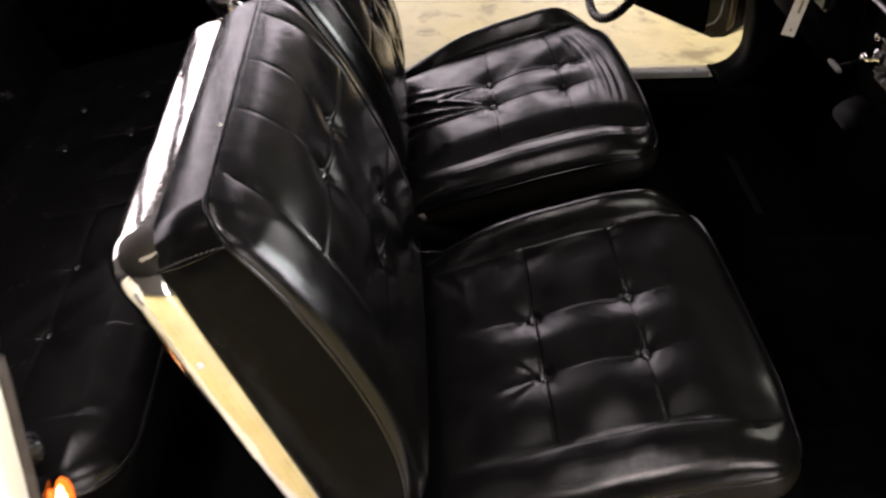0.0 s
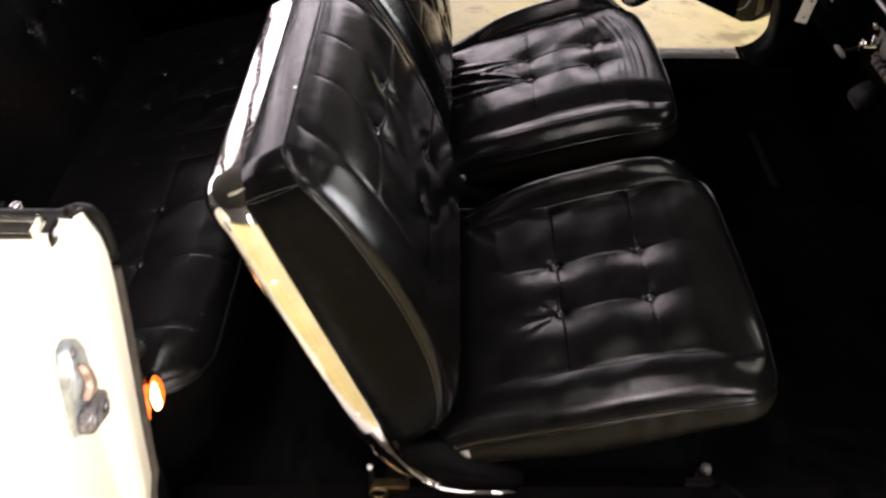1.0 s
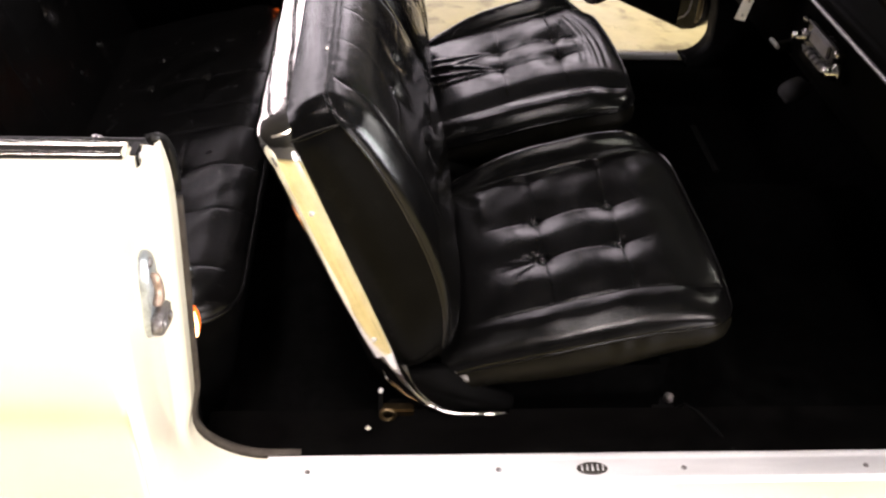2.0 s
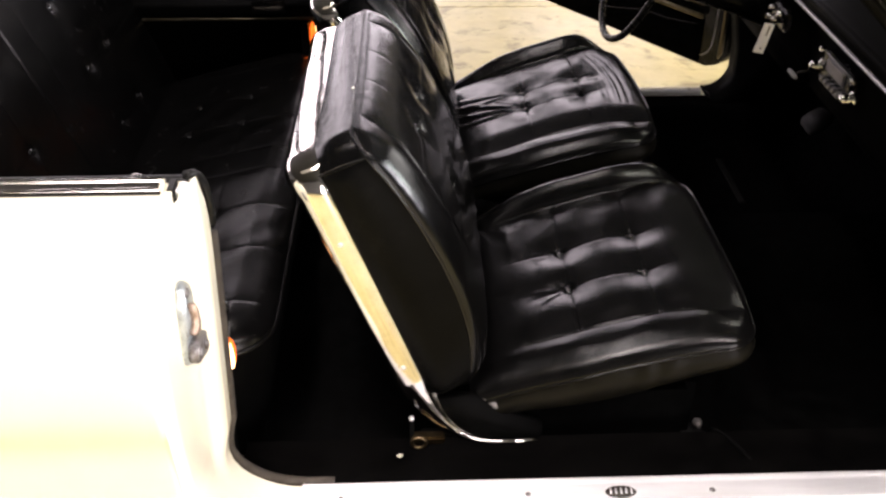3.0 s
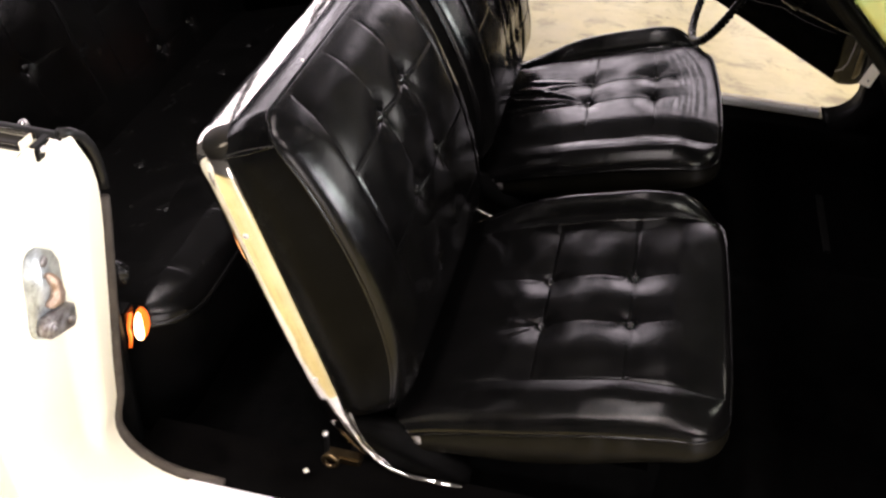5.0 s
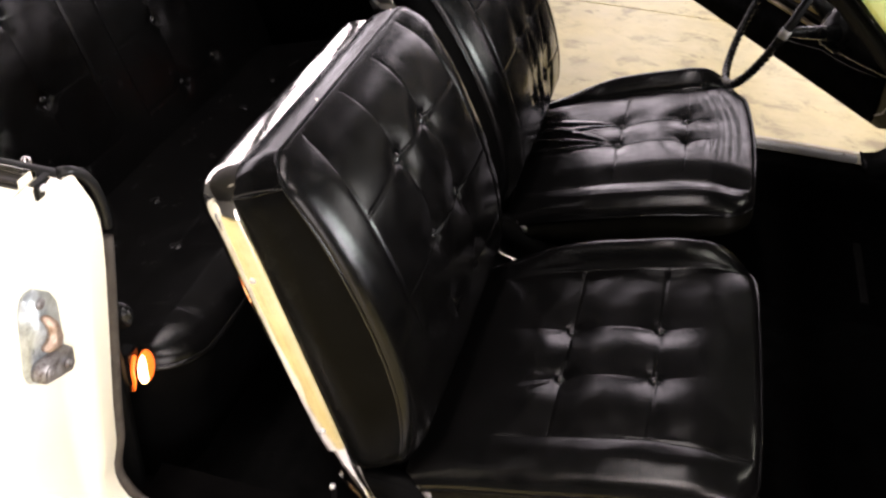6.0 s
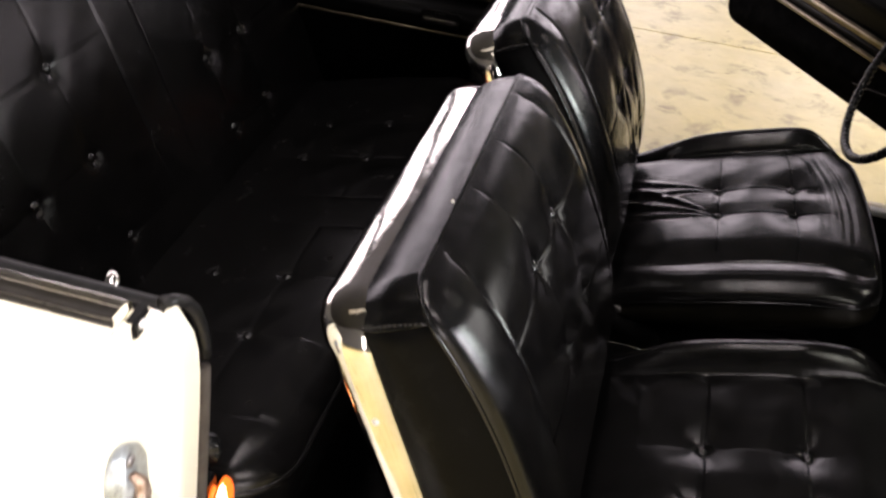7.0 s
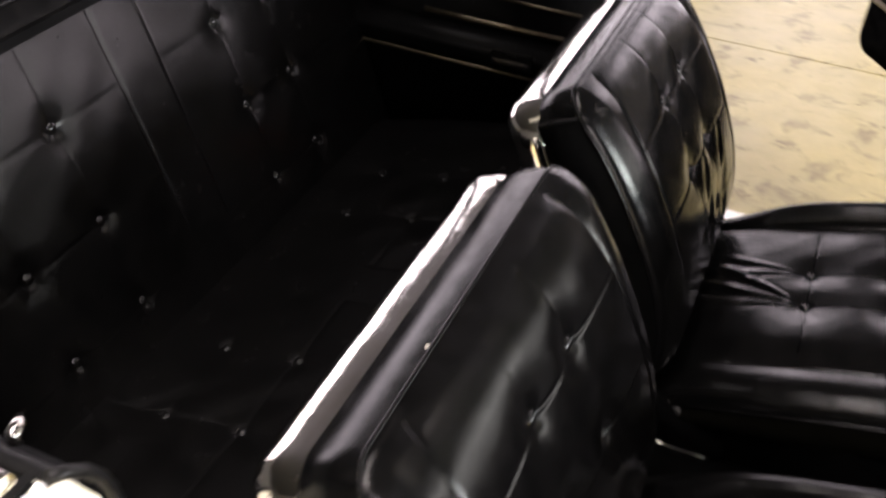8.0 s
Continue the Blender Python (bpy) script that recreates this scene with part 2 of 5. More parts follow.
# ---- builders ----
def mesh(name, verts, faces, mat, smooth=True):
    me = bpy.data.meshes.new(name)
    me.from_pydata([tuple(v) for v in verts], [], [tuple(f) for f in faces])
    bm = bmesh.new()
    bm.from_mesh(me)
    bmesh.ops.recalc_face_normals(bm, faces=bm.faces)
    bm.to_mesh(me)
    bm.free()
    me.polygons.foreach_set("use_smooth", [smooth] * len(me.polygons))
    me.materials.append(mat)
    return me


def thing(name, base, label, category, group="", kind=""):
    ob = new(name)
    ob.location = base
    ob.empty_display_size = 0.05
    return tagged(ob, label, category, group, kind)


def part(name, me, parent, label=""):
    ob = new(name, me)
    ob.parent = parent
    if parent.parent is None:
        ob.matrix_parent_inverse = Matrix.Translation(-Vector(parent.location))
    return tagged(ob, label)


def box(name, x0, y0, z0, x1, y1, z1, mat, bevel=0.004, seg=2):
    bm = bmesh.new()
    bmesh.ops.create_cube(bm, size=1)
    for v in bm.verts:
        v.co = Vector(((x0 + x1) / 2 + v.co.x * (x1 - x0), (y0 + y1) / 2 + v.co.y * (y1 - y0), (z0 + z1) / 2 + v.co.z * (z1 - z0)))
    if bevel:
        bmesh.ops.bevel(bm, geom=bm.edges[:], offset=bevel, segments=seg, affect="EDGES")
    bmesh.ops.recalc_face_normals(bm, faces=bm.faces)
    me = bpy.data.meshes.new(name)
    bm.to_mesh(me)
    bm.free()
    me.materials.append(mat)
    return me


def grid(P, flip=False):
    """Vertices and faces of an array of points, nu x nv x 3."""
    nu, nv = P.shape[:2]
    i = np.arange(nu * nv).reshape(nu, nv)
    f = np.stack([i[:-1, :-1], i[1:, :-1], i[1:, 1:], i[:-1, 1:]], -1).reshape(-1, 4)
    return P.reshape(-1, 3), f


def tube(points, radius, sides=8, closed=False):
    pts = [Vector(p) for p in points]
    n = len(pts)
    verts, faces, normal = [], [], None
    for k, p in enumerate(pts):
        a = pts[k - 1] if (k or closed) else p
        b = pts[(k + 1) % n] if (k < n - 1 or closed) else p
        t = (b - a).normalized()
        if normal is None:
            normal = t.orthogonal().normalized()
        normal = (normal - normal.dot(t) * t).normalized()
        other = t.cross(normal)
        r = radius[k] if isinstance(radius, (list, tuple)) else radius
        for s in range(sides):
            w = 2 * math.pi * s / sides
            verts.append(p + r * (math.cos(w) * normal + math.sin(w) * other))
    for k in range(n if closed else n - 1):
        for s in range(sides):
            q, u = (k + 1) % n, (s + 1) % sides
            faces.append((k * sides + s, k * sides + u, q * sides + u, q * sides + s))
    if not closed:
        faces.append(tuple(range(sides)))
        faces.append(tuple(range((n - 1) * sides, n * sides)))
    return verts, faces


def lathe(profile, centre, axis, sides=20):
    """profile: (radius, along) pairs; turned round axis through centre, both ends closed."""
    axis = Vector(axis).normalized()
    u = axis.orthogonal().normalized()
    w = axis.cross(u)
    verts, faces = [], []
    for r, h in profile:
        for s in range(sides):
            a = 2 * math.pi * s / sides
            verts.append(Vector(centre) + axis * h + r * (math.cos(a) * u + math.sin(a) * w))
    for k in range(len(profile) - 1):
        for s in range(sides):
            t = (s + 1) % sides
            faces.append((k * sides + s, k * sides + t, (k + 1) * sides + t, (k + 1) * sides + s))
    faces.append(tuple(range(sides)))
    faces.append(tuple(range((len(profile) - 1) * sides, len(profile) * sides)))
    return verts, faces


def prism(outline, ends, place):
    """A closed outline (a, b) pushed between two depths; place(a, b, depth) gives the point."""
    n = len(outline)
    verts = [place(a, b, d) for d in ends for a, b in outline]
    faces = [tuple(range(n)), tuple(range(n, 2 * n))]
    faces += [(k, (k + 1) % n, n + (k + 1) % n, n + k) for k in range(n)]
    return verts, faces


def bevelled(verts, faces, name, mat, offset, seg=2, smooth=True):
    bm = bmesh.new()
    vs = [bm.verts.new(v) for v in verts]
    for f in faces:
        bm.faces.new([vs[k] for k in f])
    bmesh.ops.recalc_face_normals(bm, faces=bm.faces)
    sharp = [e for e in bm.edges if len(e.link_faces) == 2 and e.calc_face_angle(0) > 0.6]
    bmesh.ops.bevel(bm, geom=sharp, offset=offset, segments=seg, affect="EDGES")
    me = bpy.data.meshes.new(name)
    bm.to_mesh(me)
    bm.free()
    me.polygons.foreach_set("use_smooth", [smooth] * len(me.polygons))
    me.materials.append(mat)
    return me


def sstep(a, b, x):
    t = np.clip((x - a) / (b - a), 0, 1)
    return t * t * (3 - 2 * t)


def seam(a, deep=0.0035, wide=0.006):
    a = np.abs(a)
    return deep * np.exp(-((a / 0.0024) ** 2)) + wide * np.exp(-a / 0.028)


def dimple(a, b, deep=0.013, reach=0.052):
    r = np.hypot(a, b)
    folds = 0.0009 * np.exp(-r / 0.016) * np.cos(5 * np.arctan2(b, a) + 40 * deep) * np.clip(r / 0.01, 0, 1)
    return deep * (0.75 * np.exp(-((r / reach) ** 2)) + 0.25 * np.exp(-r / 0.014)) + 0.005 * np.exp(-((r / 0.010) ** 2)) + folds


def ripple(a, b, s):
    """Uneven stuffing: a few slow waves."""
    return 0.0011 * np.sin(23 * a + 1.3 * s + 2 * np.sin(9 * b)) * np.sin(19 * b + 2.1 * s + 2 * np.sin(11 * a)) + 0.0005 * np.sin(57 * a - 31 * b + s + 3 * np.sin(13 * b + s))


def smooth_line(points, per=4):
    """Points along a smooth curve through the given ones."""
    p = [Vector((*q, 0)) for q in points]
    p = [2 * p[0] - p[1]] + p + [2 * p[-1] - p[-2]]
    line = []
    for k in range(1, len(p) - 2):
        for e in range(per):
            t = e / per
            c = 0.5 * (2 * p[k] + (p[k + 1] - p[k - 1]) * t + (2 * p[k - 1] - 5 * p[k] + 4 * p[k + 1] - p[k + 2]) * t * t + (3 * p[k] - p[k - 1] - 3 * p[k + 1] + p[k + 2]) * t**3)
            line.append((c.x, c.y))
    return line + [points[-1]]


def button(at, normal, mat=None, name="button"):
    v, f = lathe([(0.0005, 0.0072), (0.004, 0.0066), (0.0078, 0.0042), (0.0098, 0.0010), (0.0100, -0.001), (0.009, -0.004)], at, normal, 16)
    return mesh(name, v, f, mat or BUTTON)


# ---- the front seats ----
BASE = Vector((0.215, 0, 0.46))


def edge_z(x, v=0.3):
    """Height of the piping: it lifts a little along the middle of the front."""
    d = x - 0.355
    return 0.463 + 0.41 * d - 0.35 * d * d + 0.018 * sstep(0.69, 0.765, x) * sstep(0.28, 0.14, np.abs(v))


def bucket_seat(yc, recline, cushion_cols, back_cols, seed, creased, slim, lift, label):
    lean = radians(recline)
    UP, OUT = Vector((-math.sin(lean), 0, math.cos(lean))), Vector((math.cos(lean), 0, math.sin(lean)))
    seat = thing("bucket_seat", (0.45, yc, 0.26), label, "car seat", "front bucket seats")

    # cushion
    x0, x1, W, rc = 0.29, 0.770 - 1.2 * slim, 0.290, 0.085 + 1.5 * slim
    rows = (0.481, 0.619)
    flat = np.linspace(x0, x1 - rc, 190)
    turn = x1 - rc + rc * np.sin(np.linspace(0, 1, 40)[1:] * math.pi / 2)
    xs = np.concatenate([flat, turn])
    q = np.linspace(-1, 1, 271)
    s = q * (1.45 - 0.45 * q * q)
    # the corner beside the door sill is tighter than the inner one
    RC = np.where(s > 0, 0.105 if creased else 0.088, 0.054)[None, :]
    X = np.repeat(xs[:, None], len(s), 1)
    wide = np.where(X > x1 - RC, W - RC + np.sqrt(np.maximum(RC**2 - (X - x1 + RC) ** 2, 0)), W)
    wide = wide * (1 - 0.05 * sstep(0.50, 0.30, X))
    V = wide * s[None, :]
    aside, ahead = np.maximum(wide - np.abs(V), 0), np.maximum(x1 - X, 0)
    px, pv = X - (x1 - RC), np.abs(V) - (W - RC)
    inside = np.maximum(np.where((px > 0) & (pv > 0), RC - np.hypot(px, pv), np.minimum(aside, ahead)), 0)
    # the edge rolls over all round; plump bolsters run along both sides
    def over(t):
        return (1 - (1 - np.minimum(t, 1)) ** 1.8) ** (1 / 1.8)

    roll = 0.040 * over(aside / (0.058 if creased else 0.060)) * over(ahead / 0.100)
    half = 0.203 + 0.012 * sstep(0.60, 0.765, X)
    off = np.abs(V) - half
    Z = edge_z(X) + roll + (edge_z(X, V) - edge_z(X)) * (1 - roll / 0.040)
    tube_up = np.clip((off + 0.001) / 0.046, 0, 1)
    Z += (0.003 + lift * sstep(0, 0.05, V)) * (1 - (1 - tube_up) ** 2) * sstep(0.24, 0.46, X) * np.sqrt(np.clip(inside / (0.042 if creased else 0.062), 0, 1)) * over(ahead / 0.15)
    # the middle falls away towards the bolster on the door side
    Z -= (0.008 if creased else 0.005) * sstep(-0.075, 0.004, off) * (V < 0) * sstep(0.30, 0.42, X) * sstep(0.0, 0.05, ahead) * np.clip(aside / 0.05, 0, 1)
    Z -= seam(off, 0.0026, 0.0030 if creased else 0.0026) * sstep(0.0, 0.025, ahead)
    lane = sstep(0.003, -0.010, off)
    pillow = 0.0009 if creased else 0.0032
    for r in rows:
        Z -= (seam(X - r, 0.0007 if creased else 0.0016, 0.0004) + 0.7 * pillow * np.exp(-(((X - r) / 0.030) ** 2))) * lane
    for c in cushion_cols:
        Z -= ((0.0003 if creased else 0.0008) * np.exp(-(((V - c) / 0.0028) ** 2)) + pillow * np.exp(-(((V - c) / 0.036) ** 2))) * lane * sstep(0.735, 0.62, X) * sstep(0.34, 0.44, X)
    for r in rows:
        for c in cushion_cols:
            Z -= dimple(X - r, V - c, 0.0072, 0.044)
    Z += (0.5 if creased else 0.8) * ripple(X, V, seed) * sstep(0, 0.04, inside)
    if creased:
        # folds that fan from the rear buttons back to the corner by the backrest
        for c, lo, hi, amp in ((cushion_cols[1], -0.12, 0.75, 0.0030), (cushion_cols[0], -0.25, 0.40, 0.0016)):
            far, way = np.hypot(X - rows[0], V - c), np.arctan2(V - c, rows[0] - X)
            Z += amp * np.sin(21 * way + 0.6) * sstep(lo - 0.1, lo + 0.12, way) * sstep(hi + 0.1, hi - 0.12, way) * sstep(0.014, 0.07, far) * sstep(0.24, 0.15, far)
        for xr, amp in ((0.668, 0.0010), (0.687, 0.0014), (0.704, 0.0014), (0.720, 0.0012)):
            Z -= amp * np.exp(-(((X - xr + 0.9 * np.maximum(V, 0) ** 2 + 0.3 * np.minimum(V, 0) ** 2) / 0.0058) ** 2)) * sstep(0.20, 0.08, np.abs(V - 0.02))
        Z -= 0.0022 * np.exp(-((np.hypot(X - 0.655, V - 0.03) / 0.016) ** 2))
    else:
        far, way = np.hypot(X - rows[0], V - cushion_cols[1]), np.arctan2(V - cushion_cols[1], rows[0] - X)
        Z += 0.0008 * np.sin(11 * way + 1.0) * sstep(-1.0, -0.5, way) * sstep(1.2, 0.6, way) * sstep(0.008, 0.03, far) * sstep(0.085, 0.04, far)
        for vr, amp in ((0.10, 0.0012), (0.125, 0.0016), (0.155, 0.0012)):
            Z += amp * np.exp(-(((X - 0.385 + 0.3 * (V - vr)) / 0.012) ** 2)) * np.exp(-(((V - vr) / 0.02) ** 2))
    # the front bows back towards the inner corner
    XB = X - (0.25 if creased else 0.07) * np.maximum(V + 0.12, 0) ** 2 * sstep(0.46, 0.76, X)
    v, f = grid(np.stack([XB, yc + V, Z], -1))
    cushion = part("cushion", mesh("cushion", v, f, VINYL), seat, "black tufted vinyl cushion")

    def top(x, c):
        k, j = int(np.argmin(np.abs(xs - x))), int(np.argmin(np.abs(V[int(np.argmin(np.abs(xs - x)))] - c)))
        return Vector((float(XB[k, j]), yc + c, float(Z[k, j]) + 0.002))

    if creased:
        # matte dark tubes standing in for shade in the quilting seams
        for c in cushion_cols:
            v, f = tube([top(x, c) - Vector((0, 0, 0.0019)) for x in np.linspace(0.43, 0.665, 60)], 0.0010, 5)
            part("seam_shade", mesh("seam_shade", v, f, CARPET), cushion)
        for r in rows:
            v, f = tube([top(r, c) - Vector((0, 0, 0.0019)) for c in np.linspace(-0.17, 0.17, 60)], 0.0009, 5)
            part("seam_shade", mesh("seam_shade", v, f, CARPET), cushion)
    for r in rows:
        for c in cushion_cols:
            if creased and r == rows[1] and c == cushion_cols[1]:
                continue
            part("button", button(top(r, c), (-0.27, 0, 1)), cushion)
    n = len(xs)
    EZ = edge_z(X, V)
    border = [(XB[k, 0], V[k, 0], EZ[k, 0]) for k in range(n)] + [(XB[-1, j], V[-1, j], EZ[-1, j]) for j in range(1, len(s) - 1, 3)] + [(XB[k, -1], V[k, -1], EZ[k, -1]) for k in range(n - 1, -1, -1)]
    border = border[::2]
    rim = [(x, yc + y, z + 0.001) for x, y, z in border]
    v, f = tube(rim, 0.0029, 7)
    part("piping", mesh("piping", v, f, VINYL), cushion)

    # skirt below the piping, tucked under
    sk = np.zeros((7, len(border), 3))
    for k, t in enumerate(np.linspace(0, 1, 7)):
        for j, (x, y, z) in enumerate(border):
            sag = 0.055 + 0.036 * math.exp(-(((x - 0.54) / 0.15) ** 2))
            pucker = 0.0016 * math.sin(95 * x + 2 * math.sin(31 * x + seed)) * math.exp(-(((x - 0.60) / 0.10) ** 2)) * (1 - t)
            tuck = 0.004 - 0.009 * math.sin(math.pi * t**0.8) + 0.05 * t**5 + pucker
            sk[k, j] = (x - tuck * (0.15 + 0.85 * float(sstep(0.60, 0.76, np.array(x)))), yc + y * (1 - tuck / 0.29), z - 0.003 - sag * t)
    v, f = grid(sk)
    part("skirt", mesh("skirt", v, f, SKIRT), seat, "olive-black vinyl skirt")
    part("seat_base", box("seat_base", 0.34, yc - 0.235, 0.29, 0.70, yc + 0.235, 0.45, CARPET, 0.02), seat)
    for side in (-0.2, 0.2):
        track = part("seat_track", box("seat_track", 0.20, yc + side - 0.02, 0.262, 0.735, yc + side + 0.02, 0.30, RUBBER, 0.005), seat)
        v, f = lathe([(0.003, 0.012), (0.009, 0.010), (0.010, 0.0)], (0.722, yc + side, 0.308), (0, 0, 1), 8)
        part("bolt", mesh("bolt", v, f, DIRTY), track)

    # backrest
    hb, ht, Wb, rb = -0.012, 0.503, 0.285, 0.05
    levels = np.concatenate([hb + 0.05 * (1 - np.cos(np.linspace(0, 1, 14) * math.pi / 2))[:-1], np.linspace(hb + 0.05, ht - rb, 200), ht - rb + rb * np.sin(np.linspace(0, 1, 26)[1:] * math.pi / 2)])
    H = np.repeat(levels[:, None], len(s), 1)
    wb = np.where(levels > ht - rb, Wb - rb + np.sqrt(np.maximum(rb**2 - (levels - ht + rb) ** 2, 0)), Wb)
    wb = np.where(levels < hb + 0.05, Wb - 0.05 + np.sqrt(np.maximum(0.05**2 - (hb + 0.05 - levels) ** 2, 0)), wb)
    B = wb[:, None] * s[None, :]
    hx, bv = H - (ht - rb), np.abs(B) - (Wb - rb)
    inner = np.where((hx > 0) & (bv > 0), rb - np.hypot(hx, bv), np.minimum(np.minimum(ht - H, wb[:, None] - np.abs(B)), H - hb))
    inner = np.maximum(inner, 0)
    depth = np.polyval(np.polyfit([-0.012, 0.041, 0.135, 0.271, 0.408, 0.503], [0.062, 0.093, 0.118, 0.121, 0.101, 0.070], 4), levels)[:, None] - slim
    N = depth + 0.030 * np.sqrt(1 - (1 - np.minimum(inner / 0.063, 1)) ** 2) + 0.006 * sstep(0.0, 0.14, ht - H) * sstep(0.0, 0.08, inner)
    brows = (0.385, 0.256, 0.130)
    edge = Wb - 0.070 - 0.024 * np.exp(-(ht - H) / 0.05)
    gap = np.abs(B) - edge
    pan = sstep(0.003, -0.010, gap)
    N -= seam(gap, 0.0026, 0.0034) * sstep(0.502, 0.49, H)
    for r in brows:
        N -= seam(H - r + 0.10 * B * B, 0.0013, 0.0006) * pan
    for c in back_cols:
        N -= seam(B - c, 0.0007, 0.0002) * pan * sstep(0.506, 0.49, H) * sstep(0.10, 0.16, H)
    for r in brows:
        for c in back_cols:
            N -= dimple(H - r, B - c, 0.0080, 0.034)
    N += 0.4 * ripple(H, B, seed + 2) * sstep(0, 0.04, inner)
    if creased:
        for c in back_cols:
            for h0 in (0.20, 0.14, 0.09):
                N -= 0.006 * np.exp(-(((B - c - 0.05 - 0.3 * (H - h0)) / 0.012) ** 2)) * np.exp(-(((H - h0) / 0.035) ** 2))
    o = np.array([BASE.x, 0, BASE.z])
    P = o + H[..., None] * np.array(UP) + N[..., None] * np.array(OUT)
    P[..., 1] = yc + B
    v, f = grid(P)
    backrest = part("backrest", mesh("backrest", v, f, VINYL), seat, "black tufted vinyl backrest")

    def at(h, b, n):
        p = BASE + UP * h + OUT * n
        return Vector((p.x, yc + b, p.z))

    for r in brows:
        for c in back_cols:
            k = int(np.argmin(np.abs(levels - r)))
            j = int(np.argmin(np.abs(B[k] - c)))
            part("button", button(at(r, c, float(N[k, j]) + 0.002), OUT), backrest)
    m = len(levels)
    loop = [(levels[k], B[k, 0], depth[k, 0]) for k in range(m)] + [(levels[-1], B[-1, j], depth[-1, 0]) for j in range(1, len(s) - 1, 3)] + [(levels[k], B[k, -1], depth[k, 0]) for k in range(m - 1, -1, -1)]
    loop = loop[::2]
    v, f = tube([at(h, b, n + 0.001) for h, b, n in loop], 0.0027, 7)
    part("piping", mesh("piping", v, f, VINYL), backrest)
    gus = np.zeros((12, len(loop), 3))
    for k, t in enumerate(np.linspace(0, 1, 12)):
        for j, (h, b, n) in enumerate(loop):
            bulge = math.sin(math.pi * t**1.2)
            swell = 0.0045 * (math.sin(math.pi * t) if h > 0.49 else bulge) + (0.011 * bulge * (1 - math.exp(-max(0.0, 0.478 - h) / 0.06)) * float(sstep(-0.012, 0.03, np.array(h))) if abs(b) > 0.27 else 0.0)
            gus[k, j] = at(h - 0.011 * t * float(sstep(ht - rb, ht, np.array(h))) + (swell if h > 0.49 else 0), b + math.copysign(swell, b) * (1 if abs(b) > 0.2 else 0), n * (1 - t) + 0.005 * t)
    upper = [j for j, (h, b, n) in enumerate(loop) if h > ht - 0.7 * rb]
    first, final = upper[0], upper[-1]
    for strip, fabric, name in ((gus[:, :first + 1], SHADED_VINYL, "side_panel"), (gus[:, first:final + 1], VINYL, "top_gusset"), (gus[:, final:], SHADED_VINYL, "side_panel")):
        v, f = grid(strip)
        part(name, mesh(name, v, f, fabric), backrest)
    for j in (first, final):
        verts, faces = [], []
        for k in range(14):
            a0, a1 = (Vector(gus[0, j]).lerp(Vector(gus[-1, j]), (k + e) / 14) for e in (0.15, 0.75))
            lift = 0.0062 * math.sin(math.pi * (k + 0.5) / 14)
            v, f = tube([a0 + Vector((0, math.copysign(lift, a0.y - yc), lift)), a1 + Vector((0, math.copysign(lift, a0.y - yc), lift))], 0.0009, 5)
            faces += [tuple(i + len(verts) for i in g) for g in f]
            verts += v
        part("stitching", mesh("stitching", verts, faces, THREAD), backrest)
        v, f = tube([Vector(p) for p in gus[:, j]], 0.0016, 6)
        part("seam_welt", mesh("seam_welt", v, f, VINYL), backrest)
    hc, rt = ht - 0.016, 0.046
    rise = np.concatenate([np.linspace(-0.01, hc - rt, 8), hc - rt + (rt - 0.006) * np.sin(np.linspace(0, math.pi / 2, 8)[1:])])
    half = Wb - 0.010 - rt + np.sqrt(np.maximum(rt**2 - np.maximum(rise - hc + rt + 0.006, 0) ** 2, 0))
    v, f = grid(np.array([[list(at(h, b, -0.016 - 0.01 * math.cos(b * 5) * math.cos((h - 0.25) * 5))) for b in np.linspace(-w, w, 9)] for h, w in zip(rise, half)]))
    part("back_panel", mesh("back_panel", v, f, VINYL_DULL), backrest)

    # bright trim round the rear edge
    path = [(0.055, -Wb), (0.08, -Wb)] + [(h, -Wb) for h in np.linspace(0.12, hc - rt, 7)]
    path += [(hc - rt + rt * math.sin(a), -Wb + rt - rt * math.cos(a)) for a in np.linspace(0.15, math.pi / 2, 13)]
    path += [(hc, b) for b in np.linspace(-Wb + rt, Wb - rt, 24)[1:]]
    path += [(h, -b) for h, b in path[::-1][24:]]
    # inner bead, groove and broad rounded band
    prof = smooth_line([(-0.004, 0.0265), (0.0028, 0.0255), (0.0055, 0.0225), (0.0040, 0.0190), (-0.0010, 0.0168), (0.0015, 0.0150), (0.0062, 0.0110), (0.0094, 0.0030), (0.0106, -0.0070), (0.0098, -0.0175), (0.0068, -0.0260), (0.0030, -0.0305), (-0.0040, -0.0335), (-0.016, -0.035)])
    CAP = smooth_line([(-0.004, 0.0265), (0.0043, 0.0255), (0.0072, 0.0225), (0.0070, 0.0190), (0.0064, 0.0150), (0.0068, 0.0110), (0.0077, 0.0050), (0.0086, -0.0030), (0.0090, -0.0110), (0.0089, -0.0190), (0.0079, -0.0280), (0.0050, -0.0360), (-0.0010, -0.0420), (-0.012, -0.046)])
    trim = np.zeros((len(path), len(prof), 3))
    for k, (h, b) in enumerate(path):
        h2, b2 = path[min(k + 1, len(path) - 1)]
        h1, b1 = path[max(k - 1, 0)]
        dh, db = h2 - h1, b2 - b1
        L = math.hypot(dh, db)
        oh, ob_ = db / L, -dh / L
        over = min(1.0, max(0.0, oh) * 1.3) * (1.0 if h > 0.3 else 0.0)
        wave = 0.00022 * math.sin(31 * b + 11 * h + seed) + 0.0001 * math.sin(67 * b + 29 * h)
        for j, (out, n) in enumerate(prof):
            flat_out, flat_n = CAP[j]
            out, n = out + (flat_out - out) * over, n + (flat_n - n) * over
            out += wave * over * (j / len(prof)) * 2
            trim[k, j] = at(h + oh * out, b + ob_ * out, n)
